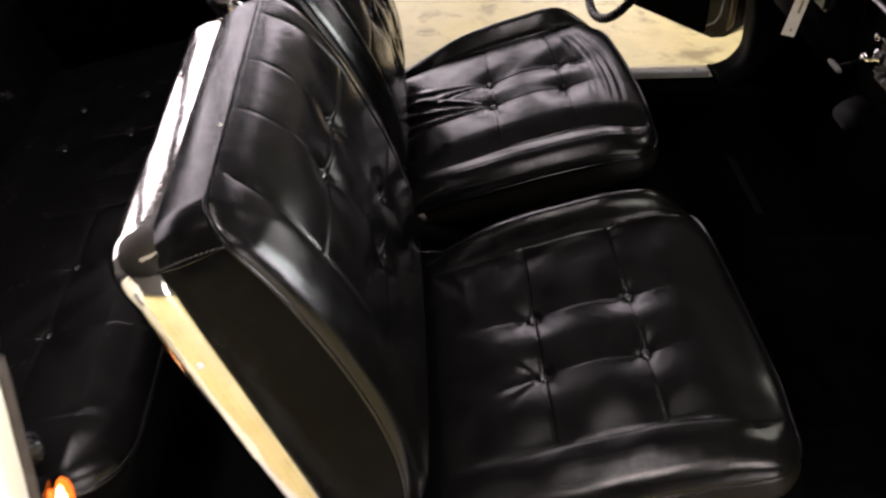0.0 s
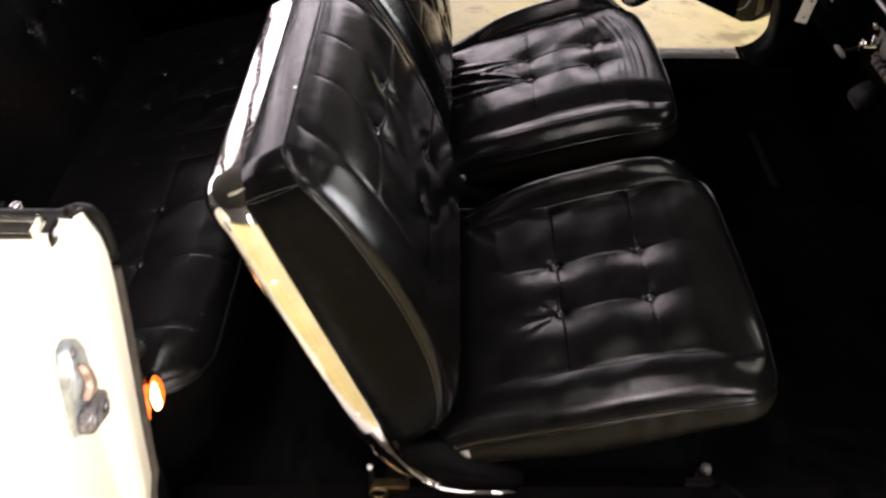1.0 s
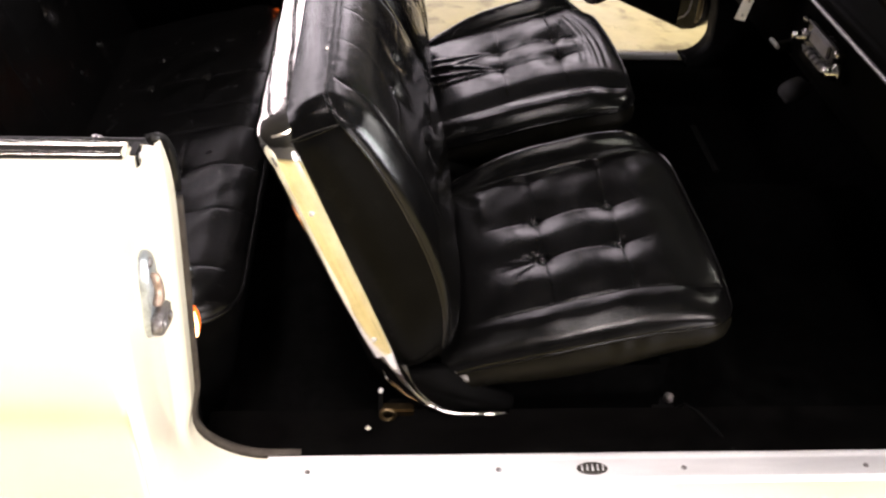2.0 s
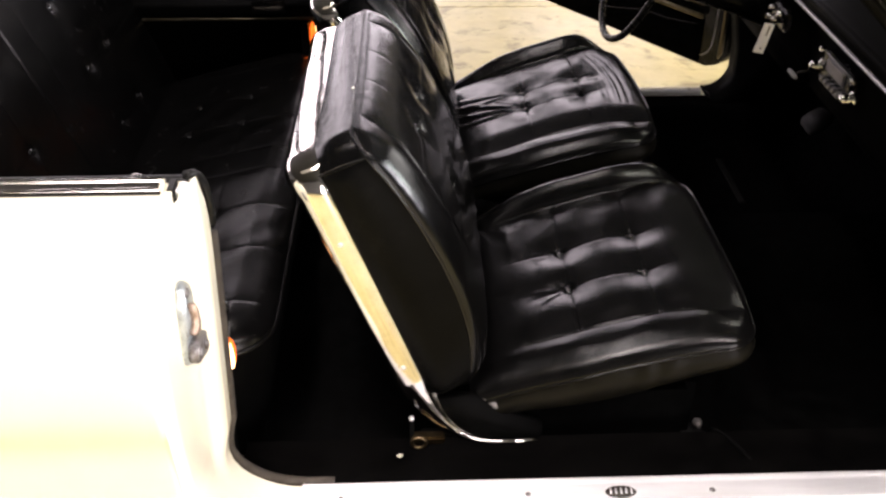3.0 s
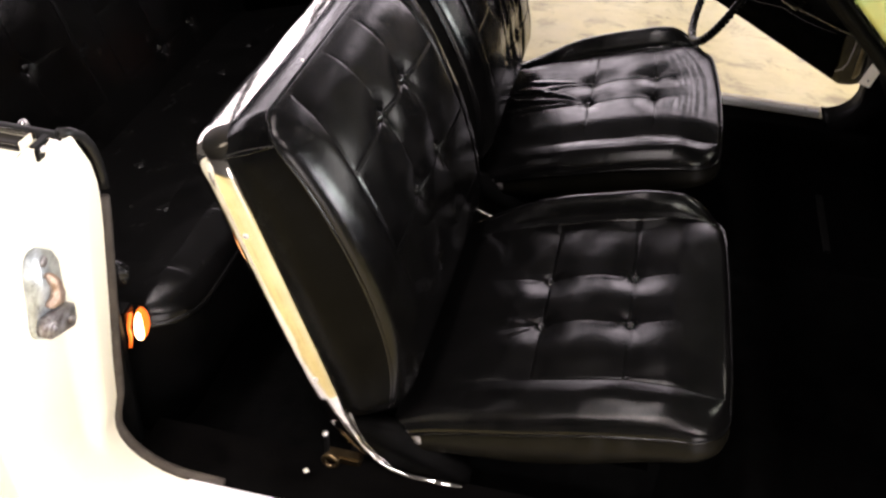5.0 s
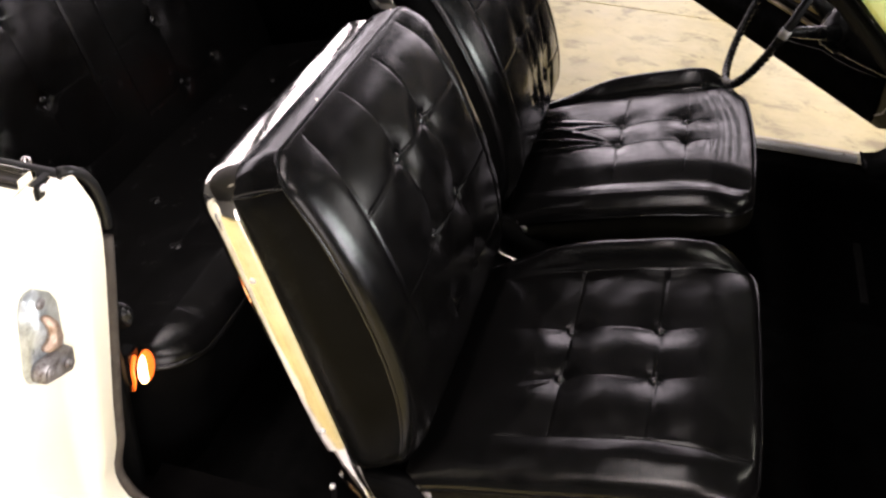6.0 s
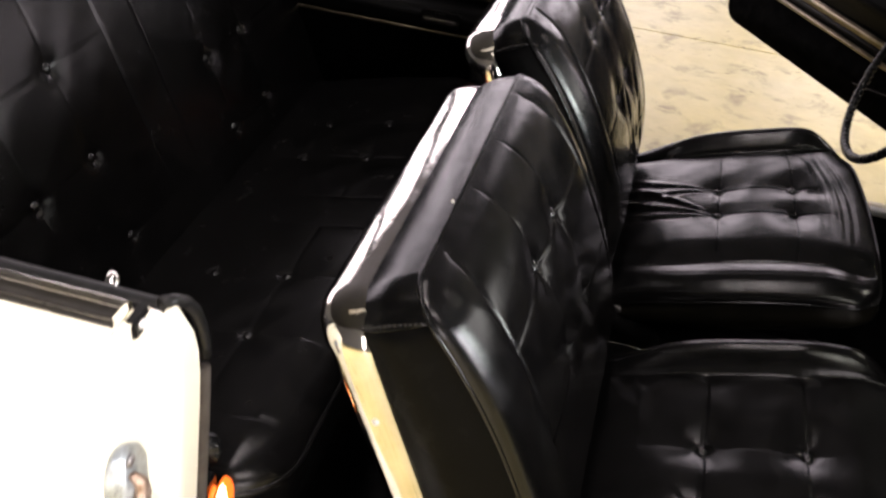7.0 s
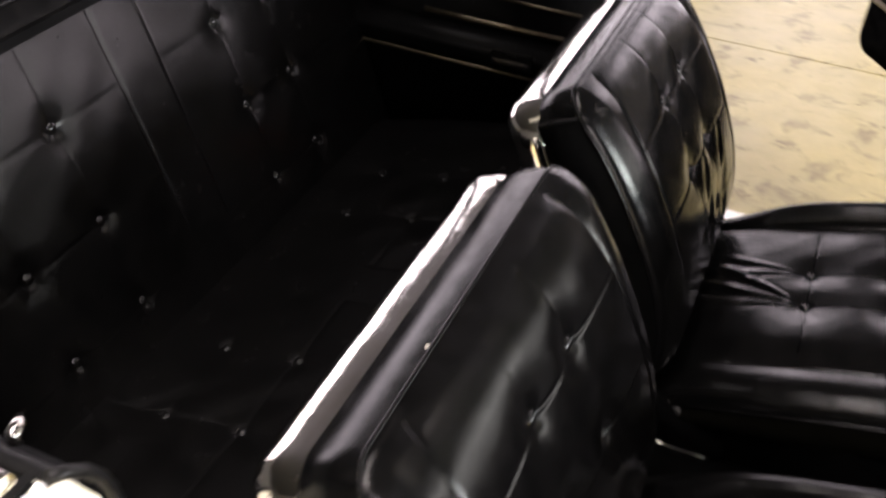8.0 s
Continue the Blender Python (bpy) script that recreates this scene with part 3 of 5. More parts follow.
    v, f = grid(trim)
    chrome = part("chrome_trim", mesh("chrome_trim", v, f, CHROME), seat, "bright chrome edge trim")
    for side in (-1, 1):
        for h in (0.355, 0.095):
            v, f = lathe([(0.0008, 0.003), (0.003, 0.0025), (0.0045, 0.0)], at(h, side * (Wb + 0.0105), -0.006), (0, side, 0), 10)
            part("screw", mesh("screw", v, f, STEEL), chrome)
        v, f = tube([at(h, side * (Wb + 0.0035), 0.0235) for h in (0.325, 0.33, 0.36, 0.40, hc - rb)], [0.0006, 0.0022, 0.0024, 0.0022, 0.0006], 8)
        part("trim_lip", mesh("trim_lip", v, f, CHROME), chrome)
        h, y = 0.325, side * (Wb + 0.0075)
        v, f = tube([at(h, y - side * 0.004, 0.0245), at(h, y - side * 0.001, 0.021), at(h - 0.001, y - side * 0.004, 0.016)], 0.0008, 6)
        part("joint", mesh("joint", v, f, DIRTY), chrome)

    # hinge arm sweeping forward to its pivot
    for side in (-1, 1):
        y = yc + side * (Wb + 0.007)
        foot = at(0.058, 0, 0)
        spine = [(foot.x, foot.z, 0.0555), (0.205, 0.482, 0.054), (0.221, 0.446, 0.045), (0.240, 0.417, 0.032), (0.265, 0.394, 0.020), (0.292, 0.377, 0.012), (0.325, 0.368, 0.009), (0.365, 0.367, 0.008), (0.409, 0.371, 0.008)]
        rail = [(-0.013, 0.0245)] + prof
        blade = np.zeros((len(spine), len(rail), 3))
        for k, (x, z, wide) in enumerate(spine):
            xa, za, _ = spine[max(k - 1, 0)]
            xb, zb, _ = spine[min(k + 1, len(spine) - 1)]
            L = math.hypot(xb - xa, zb - za)
            nx, nz = -(zb - za) / L, (xb - xa) / L
            turned = min(1.0, k / 4)
            for j, (out, n) in enumerate(rail):
                n2 = n * wide / 0.0555
                out2 = out * (1 - 0.4 * turned) + 0.55 * turned * min(0.0, n2)
                blade[k, j] = (x + nx * n2, yc + side * (Wb + out2), z + nz * n2)
        v, f = grid(blade)
        arm = part("hinge_arm", mesh("hinge_arm", v, f, CHROME), seat, "chrome seat hinge arm")
        v, f = tube([(x, yc + side * (Wb + 0.0045), z) for x, z, _ in spine[4:]], [0.003, 0.006, 0.0065, 0.0065, 0.0065], 14)
        part("hinge_rod", mesh("hinge_rod", v, f, CHROME), arm)
        v, f = lathe([(0.002, 0.006), (0.007, 0.005), (0.009, 0.0), (0.009, -0.02)], (0.405, y + side * 0.004, 0.356), (0, side, 0), 14)
        part("pivot_bolt", mesh("pivot_bolt", v, f, CHROME), arm)
        v, f = prism([(0.185, 0.465), (0.215, 0.42), (0.25, 0.382), (0.30, 0.352), (0.36, 0.345), (0.415, 0.35), (0.418, 0.395), (0.36, 0.42), (0.30, 0.46)], (0, 1), lambda a, b, d: (a, yc + side * (Wb - 0.03 + 0.03 * d), b))
        part("hinge_cover", bevelled(v, f, "hinge_cover", DASH, 0.005), seat)
        v, f = tube([(0.312, yc + side * 0.268, 0.452), (0.330, yc + side * 0.272, 0.440), (0.352, yc + side * 0.272, 0.425)], [0.006, 0.009, 0.007], 10)
        part("release_lever", mesh("release_lever", v, f, SATIN), seat, "dull metal release lever")
    return seat


bucket_seat(1.335, 20.0, (0.045, -0.073), (0.058, -0.063), 0.4, False, 0.0, 0.038, "black button-tufted vinyl passenger bucket seat with chrome edge trim")
bucket_seat(2.058, 23.3, (0.048, -0.044), (0.058, -0.060), 1.7, True, 0.010, 0.028, "creased black tufted vinyl driver bucket seat with chrome trim")


# ---- the rear bench ----
def rear_bench():
    bench = thing("rear_bench_seat", (-0.4, C, 0.26), "black button-tufted vinyl rear bench seat", "car seat")
    cols = (-0.35, -0.195, 0.205, 0.355)
    tilt = math.radians(21.1)
    up, out = np.array((-math.sin(tilt), 0, math.cos(tilt))), np.array((math.cos(tilt), 0, math.sin(tilt)))
    o = np.array((-0.446, 0, 0.47))
    hs, vs = np.linspace(-0.06, 0.585, 150), np.linspace(-0.655, 0.655, 360)
    H, V = np.meshgrid(hs, vs, indexing="ij")
    inside = np.minimum(np.minimum(0.585 - H, H + 0.06), 0.655 - np.abs(V))
    N = 0.032 * np.sqrt(1 - (1 - np.clip(inside / 0.055, 0, 1)) ** 2) - 0.025
    rows = (0.410, 0.256, 0.108)
    mid = sstep(0.058, 0.045, np.abs(V))
    N -= seam(np.abs(V) - 0.049, 0.0016, 0.0006)
    N += 0.001 * mid
    for r in rows:
        N -= seam(H - r, 0.0007, 0.0004) * (1 - mid)
    for c in cols:
        N -= seam(V - c, 0.0007, 0.0004) * sstep(0.57, 0.5, H)
        for r in rows:
            N -= dimple(H - r, V - c, 0.0048, 0.026)
    N += 0.5 * ripple(H, V, 5.0)
    P = o + H[..., None] * up + N[..., None] * out
    P[..., 1] = C + V
    v, f = grid(P)
    back = part("backrest", mesh("backrest", v, f, BENCH), bench, "black tufted vinyl backrest")
    for c in cols:
        for r in rows:
            k, j = int(np.argmin(np.abs(hs - r))), int(np.argmin(np.abs(vs - c)))
            part("button", button(P[k, j] + 0.002 * out, out), back)
    v, f = tube([(o + 0.585 * up - 0.022 * out + np.array((0, C + y, 0))) for y in np.linspace(-0.65, 0.65, 24)], 0.007, 8)
    part("piping", mesh("piping", v, f, BENCH), back)
    # cushion
    xs, vs = np.linspace(-0.475, -0.045, 110), np.linspace(-0.628, 0.628, 330)
    rc = 0.095
    w = np.where(xs > -0.045 - rc, 0.628 - rc + np.sqrt(np.maximum(rc**2 - (xs + 0.045 + rc) ** 2, 0)), 0.628)
    X, V = np.repeat(xs[:, None], len(vs), 1), w[:, None] * vs[None, :] / 0.628
    px, pv = X + 0.045 + rc, np.abs(V) - (0.628 - rc)
    inside = np.maximum(np.where((px > 0) & (pv > 0), rc - np.hypot(px, pv), np.minimum(-0.045 - X, 0.628 - np.abs(V))), 0)
    Z = np.interp(xs, [-0.475, -0.33, -0.2, -0.115, -0.045], [0.475, 0.515, 0.545, 0.562, 0.562])[:, None] + 0.040 * np.sqrt(1 - (1 - np.clip(inside / 0.075, 0, 1)) ** 2) - 0.012
    crows, mid = (-0.335, -0.205), sstep(0.058, 0.045, np.abs(V))
    Z -= seam(np.abs(V) - 0.049, 0.0010, 0.0008)
    for r in crows:
        Z -= seam(X - r, 0.0008, 0.0008) * (1 - mid)
    for c in (-0.52, -0.35, -0.195, 0.205, 0.355, 0.52):
        Z -= seam(V - c, 0.0015, 0.001)
        if abs(c) < 0.5:
            for r in crows:
                Z -= dimple(X - r, V - c, 0.004)
    Z += ripple(X, V, 7.0)
    v, f = grid(np.stack([X, C + V, Z], -1))
    cushion = part("cushion", mesh("cushion", v, f, BENCH), bench, "black tufted vinyl cushion")
    for c in cols:
        for r in crows:
            k, j = int(np.argmin(np.abs(xs - r))), int(np.argmin(np.abs(vs - c)))
            part("button", button((r, C + c, Z[k, j] + 0.001), (0, 0, 1), BENCH), cushion)
    hem = [(x, -0.628, z) for x, z in zip(xs[:80:6], Z[:80:6, 0])]
    hem += [(-0.045 - rc + rc * math.sin(q), -0.628 + rc - rc * math.cos(q), 0.550) for q in np.linspace(0, math.pi / 2, 9)]
    hem += [(-0.045, y, 0.550) for y in np.linspace(-0.5, 0.5, 11)]
    hem += [(x, -y, z) for x, y, z in hem[:len(hem) - 11][::-1]]
    v, f = tube([(x, C + y, z) for x, y, z in hem], 0.005, 8)
    part("piping", mesh("piping", v, f, BENCH), cushion)
    fr = np.array([[(x - 0.05 * t * (x + 0.475) / 0.43, C + y * (1 - 0.03 * t), z - 0.002 - (z - 0.278) * t) for x, y, z in hem] for t in np.linspace(0, 1, 5)])
    v, f = grid(fr)
    part("skirt", mesh("skirt", v, f, VINYL_DULL), bench)
    return bench


rear_bench()


# ---- the body ----
body = thing("car", (0.0, C, 0.2), "cream-white open two-door car with black interior", "car")

# carpeted floor with tunnel, sills and toe board
xs, ys = np.linspace(-0.80, 1.62, 120), np.linspace(0.944, 2 * C - 0.944, 130)
X, Y = np.meshgrid(xs, ys, indexing="ij")
side = np.abs(Y - C)
Z = 0.262 + 0.106 * sstep(0.645, 0.675, side)
Z = np.maximum(Z, 0.262 + 0.115 * np.exp(-((side / 0.15) ** 4)) * sstep(-0.3, 0.1, X))
Z = np.maximum(Z, 0.262 + 0.55 * sstep(1.22, 1.62, X))
Z = np.maximum(Z, 0.262 + 0.05 * sstep(-0.1, -0.3, X))
v, f = grid(np.stack([X, Y, Z], -1))
carpet = part("carpet", mesh("carpet", v, f, CARPET), body, "black loop carpet over floor and tunnel")
v, f = tube([(0.705, 1.10, 0.30), (0.722, 1.06, 0.372), (0.742, 1.04, 0.373), (0.765, 0.99, 0.372), (0.780, 0.950, 0.372)], 0.0035, 6)
part("binding", mesh("binding", v, f, VINYL_DULL), carpet)
P = np.array([[(x, y, 0.372 + 0.004 * math.sin(60 * (y - 0.942))) for y in np.linspace(0.942, 1.052, 7)] for x in np.linspace(-0.10, 1.10, 12)])
v, f = grid(P)
part("sill_carpet", mesh("sill_carpet", v, f, DUSTY), carpet, "dusty brown-black sill carpet edge")
v, f = prism([(-0.8, 0.20), (1.62, 0.20), (1.62, 0.25), (-0.8, 0.25)], (0.90, 2 * C - 0.90), lambda a, b, d: (a, d, b))
part("floor_pan", mesh("floor_pan", v, f, RUBBER, False), body)


part("floor_strip", box("floor_strip", 1.060, 2.00, 0.260, 1.078, 2.245, 0.267, STRIP_GREY, 0.003), body, "dark grey strip on the footwell carpet")


def sill(sign):
    """Scuff plate, rocker and doorway seal; sign -1: passenger side."""
    def yy(y):
        return C + sign * (C - y)
    prof = [(0.939, 0.376), (0.940, 0.386), (0.936, 0.390), (0.931, 0.386), (0.924, 0.385), (0.892, 0.384), (0.887, 0.382), (0.884, 0.372)]
    P = np.array([[(x, yy(y), z) for y, z in prof] for x in np.linspace(0.008, 1.075, 24)])
    v, f = grid(P)
    plate = part("scuff_plate", mesh("scuff_plate", v, f, STEEL), body, "brushed aluminium door sill plate")
    for x in (0.072, 0.377, 0.680, 0.985):
        v, f = lathe([(0.0006, 0.0015), (0.002, 0.002), (0.0038, 0.0014), (0.0048, 0.0)], (x, yy(0.908), 0.3845), (0, 0, 1), 10)
        part("screw", mesh("screw", v, f, DIRTY), plate)
    v, f = lathe([(0.001, 0.002), (0.0125, 0.002), (0.0135, 0.0)], (0, 0, 0), (0, 0, 1), 24)
    badge = part("oval_badge", mesh("oval_badge", [(0.529 + 1.9 * p[0], yy(0.908) + p[1] * 0.95, 0.3848 + p[2]) for p in v], f, DARK_PRINT), plate, "small dark oval badge")
    for k in range(5):
        v, f = tube([(0.512 + 0.0085 * k, yy(0.902), 0.387), (0.5125 + 0.0085 * k, yy(0.914), 0.387)], 0.0016, 6)
        part("badge_bar", mesh("badge_bar", v, f, STEEL), plate)
    prof = [(0.945, 0.372), (0.884, 0.374), (0.86, 0.370), (0.83, 0.352), (0.81, 0.32), (0.80, 0.26), (0.805, 0.20), (0.83, 0.17)]
    P = np.array([[(x, yy(y), z) for y, z in prof] for x in np.linspace(-0.10, 1.20, 20)])
    v, f = grid(P)
    part("rocker_panel", mesh("rocker_panel", v, f, PAINT), body, "cream-white painted rocker panel")


sill(-1)


def far_sill():
    P = np.array([[(x, y, z) for y, z in ((2.441, 0.372), (2.441, 0.384), (2.446, 0.388), (2.451, 0.384), (2.464, 0.383), (2.470, 0.380), (2.472, 0.37))] for x in np.linspace(0.0, 1.052, 20)])
    v, f = grid(P)
    plate = part("scuff_plate", mesh("scuff_plate", v, f, STEEL), body, "brushed aluminium door sill plate")
    for x in (0.13, 0.43, 0.73, 1.02):
        v, f = lathe([(0.0006, 0.0015), (0.002, 0.002), (0.0038, 0.0014), (0.0048, 0.0)], (x, 2.456, 0.3835), (0, 0, 1), 10)
        part("screw", mesh("screw", v, f, DIRTY), plate)
    P = np.array([[(x, y, z) for y, z in ((2.44, 0.372), (2.48, 0.372), (2.52, 0.365), (2.56, 0.34), (2.585, 0.28), (2.58, 0.2))] for x in np.linspace(-0.10, 1.20, 20)])
    v, f = grid(P)
    part("rocker_panel", mesh("rocker_panel", v, f, PAINT), body)


far_sill()

SKIN = [(0.945, 0.955), (0.920, 0.956), (0.880, 0.952), (0.835, 0.940), (0.795, 0.915), (0.768, 0.885), (0.752, 0.850), (0.742, 0.80), (0.737, 0.74), (0.741, 0.695), (0.748, 0.680), (0.750, 0.63), (0.756, 0.54), (0.768, 0.45), (0.785, 0.36), (0.80, 0.27), (0.82, 0.20)]


def quarter(sign):
    def yy(y):
        return C + sign * (C - y)
    # outer skin, back from the rolled doorway edge
    xs = [-0.126, -0.128, -0.135, -0.20] + list(np.linspace(-0.4, -2.0, 9))
    tuck = [0.006, 0.001, 0.0, 0.0] + [0.0] * 9
    P = np.array([[(x, yy(y + t + 0.012 * max(0.0, -x - 0.6) ** 2), z) for y, z in SKIN] for x, t in zip(xs, tuck)])
    v, f = grid(P)
    skin = part("quarter_panel", mesh("quarter_panel", v, f, PAINT), body, "cream-white painted rear quarter panel")
    # doorway face: down, then curving forward on to the sill
    spine = [(-0.116, z) for z in (0.9555, 0.952, 0.945, 0.935, 0.92, 0.90, 0.87, 0.84, 0.80, 0.70, 0.60, 0.53)]
    spine += [(-0.116 + 0.13 * (1 - math.cos(a)), 0.50 - 0.118 * math.sin(a)) for a in np.linspace(0.12, math.pi / 2, 9)]
    spine += [(0.06, 0.381)]
    P = np.zeros((len(spine), 24, 3))
    for k, (x, z) in enumerate(spine):
        outer = float(np.interp(z, [p[1] for p in SKIN[::-1]], [p[0] for p in SKIN[::-1]]))
        inner_ = float(np.interp(z, [0.38, 0.50, 0.59, 0.673, 0.797, 0.86, 0.90, 0.955], [0.938, 0.945, 0.953, 0.970, 0.994, 1.003, 0.995, 0.968]))
        for j, t in enumerate(np.linspace(0, 1, 24)):
            step = 0.024 * float(sstep(0.70, 0.84, np.array(t))) * float(sstep(0.42, 0.55, np.array(z)))
            roll = 0.010 * max(0.0, 1 - t / 0.10) ** 2
            P[k, j] = (x - roll + step, yy(outer + 0.002 + (inner_ - outer - 0.002) * t), z)
    v, f = grid(P)
    jamb = part("door_jamb", mesh("door_jamb", v, f, PAINT), body, "cream-white painted door jamb")
    # rubber seal down the inner edge
    line = [(-0.100, 0.958, 0.962), (-0.094, 0.972, 0.956), (-0.091, 0.988, 0.942), (-0.089, 1.000, 0.922), (-0.089, 1.008, 0.898), (-0.089, 1.012, 0.872), (-0.090, 1.013, 0.852)]
    v, f = tube([(x - 0.002, yy(y), z) for x, y, z in line], 0.0066, 10)
    part("seal_cap", mesh("seal_cap", v, f, RUBBER), jamb)
    run = []
    for x, z in [p for p in spine[1:] if p[1] < 0.86]:
        y = float(np.interp(z, [0.38, 0.50, 0.59, 0.673, 0.797, 0.86, 0.90, 0.955], [0.944, 0.953, 0.962, 0.979, 1.003, 1.012, 1.004, 0.977]))
        run.append((x + 0.000 + 0.024 * float(sstep(0.42, 0.55, np.array(z))), yy(y), z + (0.006 if z < 0.45 else 0)))
    v, f = tube(run, 0.0075, 8)
    part("door_seal", mesh("door_seal", v, f, WINDLACE), jamb, "taupe cloth windlace")
    # inner trim board
    out = [(-0.105, 0.29), (-0.105, 0.885), (-0.16, 0.895), (-0.75, 0.895), (-0.75, 0.29)]
    v, f = prism(out, (0.990, 1.018), lambda a, b, d: (a, yy(d), b))
    board = part("trim_panel", bevelled(v, f, "trim_panel", VINYL_DULL, 0.006), body, "black vinyl inner quarter trim")
    # window sill: bright strip, felt and black inner cap
    xs = np.linspace(-0.128, -1.0, 14)
    P = np.array([[(x, yy(y), z) for y, z in ((0.917, 0.9555), (0.919, 0.9602), (0.922, 0.9625), (0.925, 0.9626), (0.938, 0.9602), (0.9405, 0.9650), (0.9435, 0.9668), (0.947, 0.9655), (0.950, 0.960), (0.950, 0.940))] for x in xs])
    v, f = grid(P)
    part("window_moulding", mesh("window_moulding", v, f, CHROME), body, "chrome window sill moulding")
    P = np.array([[(x, yy(y), z) for y, z in ((0.954, 0.92), (0.954, 0.952), (0.959, 0.957), (0.967, 0.958), (0.974, 0.954), (0.979, 0.945), (0.984, 0.925), (0.992, 0.89))] for x in np.linspace(-0.098, -1.0, 14)])
    v, f = grid(P)
    part("window_cap", mesh("window_cap", v, f, RUBBER), body)
    return skin, jamb, board


skin, jamb, board = quarter(-1)
part("window_slot", box("window_slot", -0.126, 0.926, 0.936, -0.112, 0.962, 0.957, RUBBER, 0.003), jamb)
part("slot_tab", box("slot_tab", -0.130, 0.920, 0.928, -0.127, 0.944, 0.966, PAINT, 0.001), jamb)
for x, y in ((-0.113, 0.938), (-0.106, 0.955)):
    v, f = lathe([(0.001, 0.006), (0.005, 0.005), (0.006, 0.0)], (x, y, 0.948), (0, 0, 1), 8)
    part("bolt", mesh("bolt", v, f, STEEL), jamb)

# door latch striker on the jamb
plate = [(0.848, 0.801), (0.853, 0.828), (0.862, 0.842), (0.872, 0.846), (0.886, 0.842), (0.908, 0.822), (0.916, 0.802), (0.914, 0.77), (0.911, 0.736), (0.908, 0.713), (0.900, 0.704), (0.852, 0.722), (0.840, 0.733), (0.838, 0.748)]
v, f = prism(plate, (-0.120, -0.109), lambda a, b, d: (d, a, b))
striker = part("latch_striker", bevelled(v, f, "latch_striker", ZINC, 0.0018), body, "greasy steel door latch striker plate")
v, f = prism([(0.879, 0.806), (0.889, 0.803), (0.900, 0.785), (0.904, 0.762), (0.896, 0.748), (0.872, 0.757), (0.868, 0.766), (0.883, 0.769), (0.887, 0.780)], (-0.111, -0.100), lambda a, b, d: (d, a, b))
part("latch_hook", bevelled(v, f, "latch_hook", RUSTY, 0.002), striker)
v, f = prism([(0.850, 0.757), (0.872, 0.752), (0.911, 0.738), (0.909, 0.714), (0.901, 0.706), (0.853, 0.724), (0.842, 0.736), (0.842, 0.748)], (-0.111, -0.097), lambda a, b, d: (d, a, b))
part("latch_foot", bevelled(v, f, "latch_foot", DIRTY, 0.002), striker)
for y, z in ((0.885, 0.822), (0.860, 0.738), (0.895, 0.724)):
    v, f = lathe([(0.0015, 0.002), (0.003, 0.004), (0.0065, 0.003), (0.0075, 0.0)], (-0.109 if z > 0.8 else -0.097, y, z), (1, 0, 0), 12)
    part("screw", mesh("screw", v, f, DIRTY), striker)

v, f = tube([(-0.176, 0.994, 0.925), (-0.179, 0.999, 0.934), (-0.186, 1.009, 0.930), (-0.196, 1.024, 0.922), (-0.198, 1.027, 0.920)], [0.006, 0.008, 0.0075, 0.0075, 0.003], 12)
tagged(new("lock_knob", mesh("lock_knob", v, f, CHROME)), "small chrome lock knob on black quarter trim", "knob")

# driver side quarter: trim with armrest
v, f = prism([(-0.02, 0.29), (-0.02, 0.90), (-0.06, 0.945), (-0.75, 0.945), (-0.75, 0.29)], (2.382, 2.42), lambda a, b, d: (a, d, b))
far_board = part("trim_panel", bevelled(v, f, "trim_panel", VINYL_DULL, 0.006), body, "black vinyl inner quarter trim with bright strips")
v, f = prism([(2.384, 0.646), (2.36, 0.650), (2.335, 0.666), (2.325, 0.690), (2.33, 0.712), (2.35, 0.724), (2.384, 0.728)], (-0.64, -0.03), lambda a, b, d: (d, a, b))
part("armrest", bevelled(v, f, "armrest", VINYL_DULL, 0.006), far_board, "black padded armrest")
v, f = tube([(-0.62, 2.345, 0.658), (-0.58, 2.338, 0.663), (-0.30, 2.333, 0.663), (-0.04, 2.333, 0.663)], 0.004, 8)
part("armrest_edge", mesh("armrest_edge", v, f, OLD_STRIP), far_board)
for z, x0, r in ((0.742, -0.40, 0.006), (0.800, -0.27, 0.003)):
    v, f = tube([(x0, 2.380, z), (x0 + 0.1, 2.378, z), (-0.03, 2.378, z)], r, 8)
    part("bright_strip", mesh("bright_strip", v, f, OLD_STRIP), far_board)
ash = part("ashtray", box("ashtray", -0.225, 2.318, 0.680, -0.135, 2.334, 0.716, PLASTIC, 0.003), far_board, "black ashtray with bright lip")
part("ashtray_lip", box("ashtray_lip", -0.218, 2.312, 0.692, -0.142, 2.320, 0.702, CHROME, 0.002), far_board)
P = np.array([[(x, 2 * C - y, z) for y, z in SKIN] for x in np.linspace(-0.06, -2.0, 12)])
v, f = grid(P)
part("quarter_panel", mesh("quarter_panel", v, f, PAINT), body)
P = np.array([[(-0.06, y, z) for y in np.linspace(2.40, 2.63, 5)] for z in np.linspace(0.35, 0.95, 8)])
v, f = grid(P)
part("door_jamb", mesh("door_jamb", v, f, PAINT), body)
v, f = prism([(-0.03, 0.945), (-0.75, 0.945), (-0.75, 0.96), (-0.03, 0.96)], (2.385, 2.47), lambda a, b, d: (a, d, b))
part("window_cap", bevelled(v, f, "window_cap", RUBBER, 0.004), body)

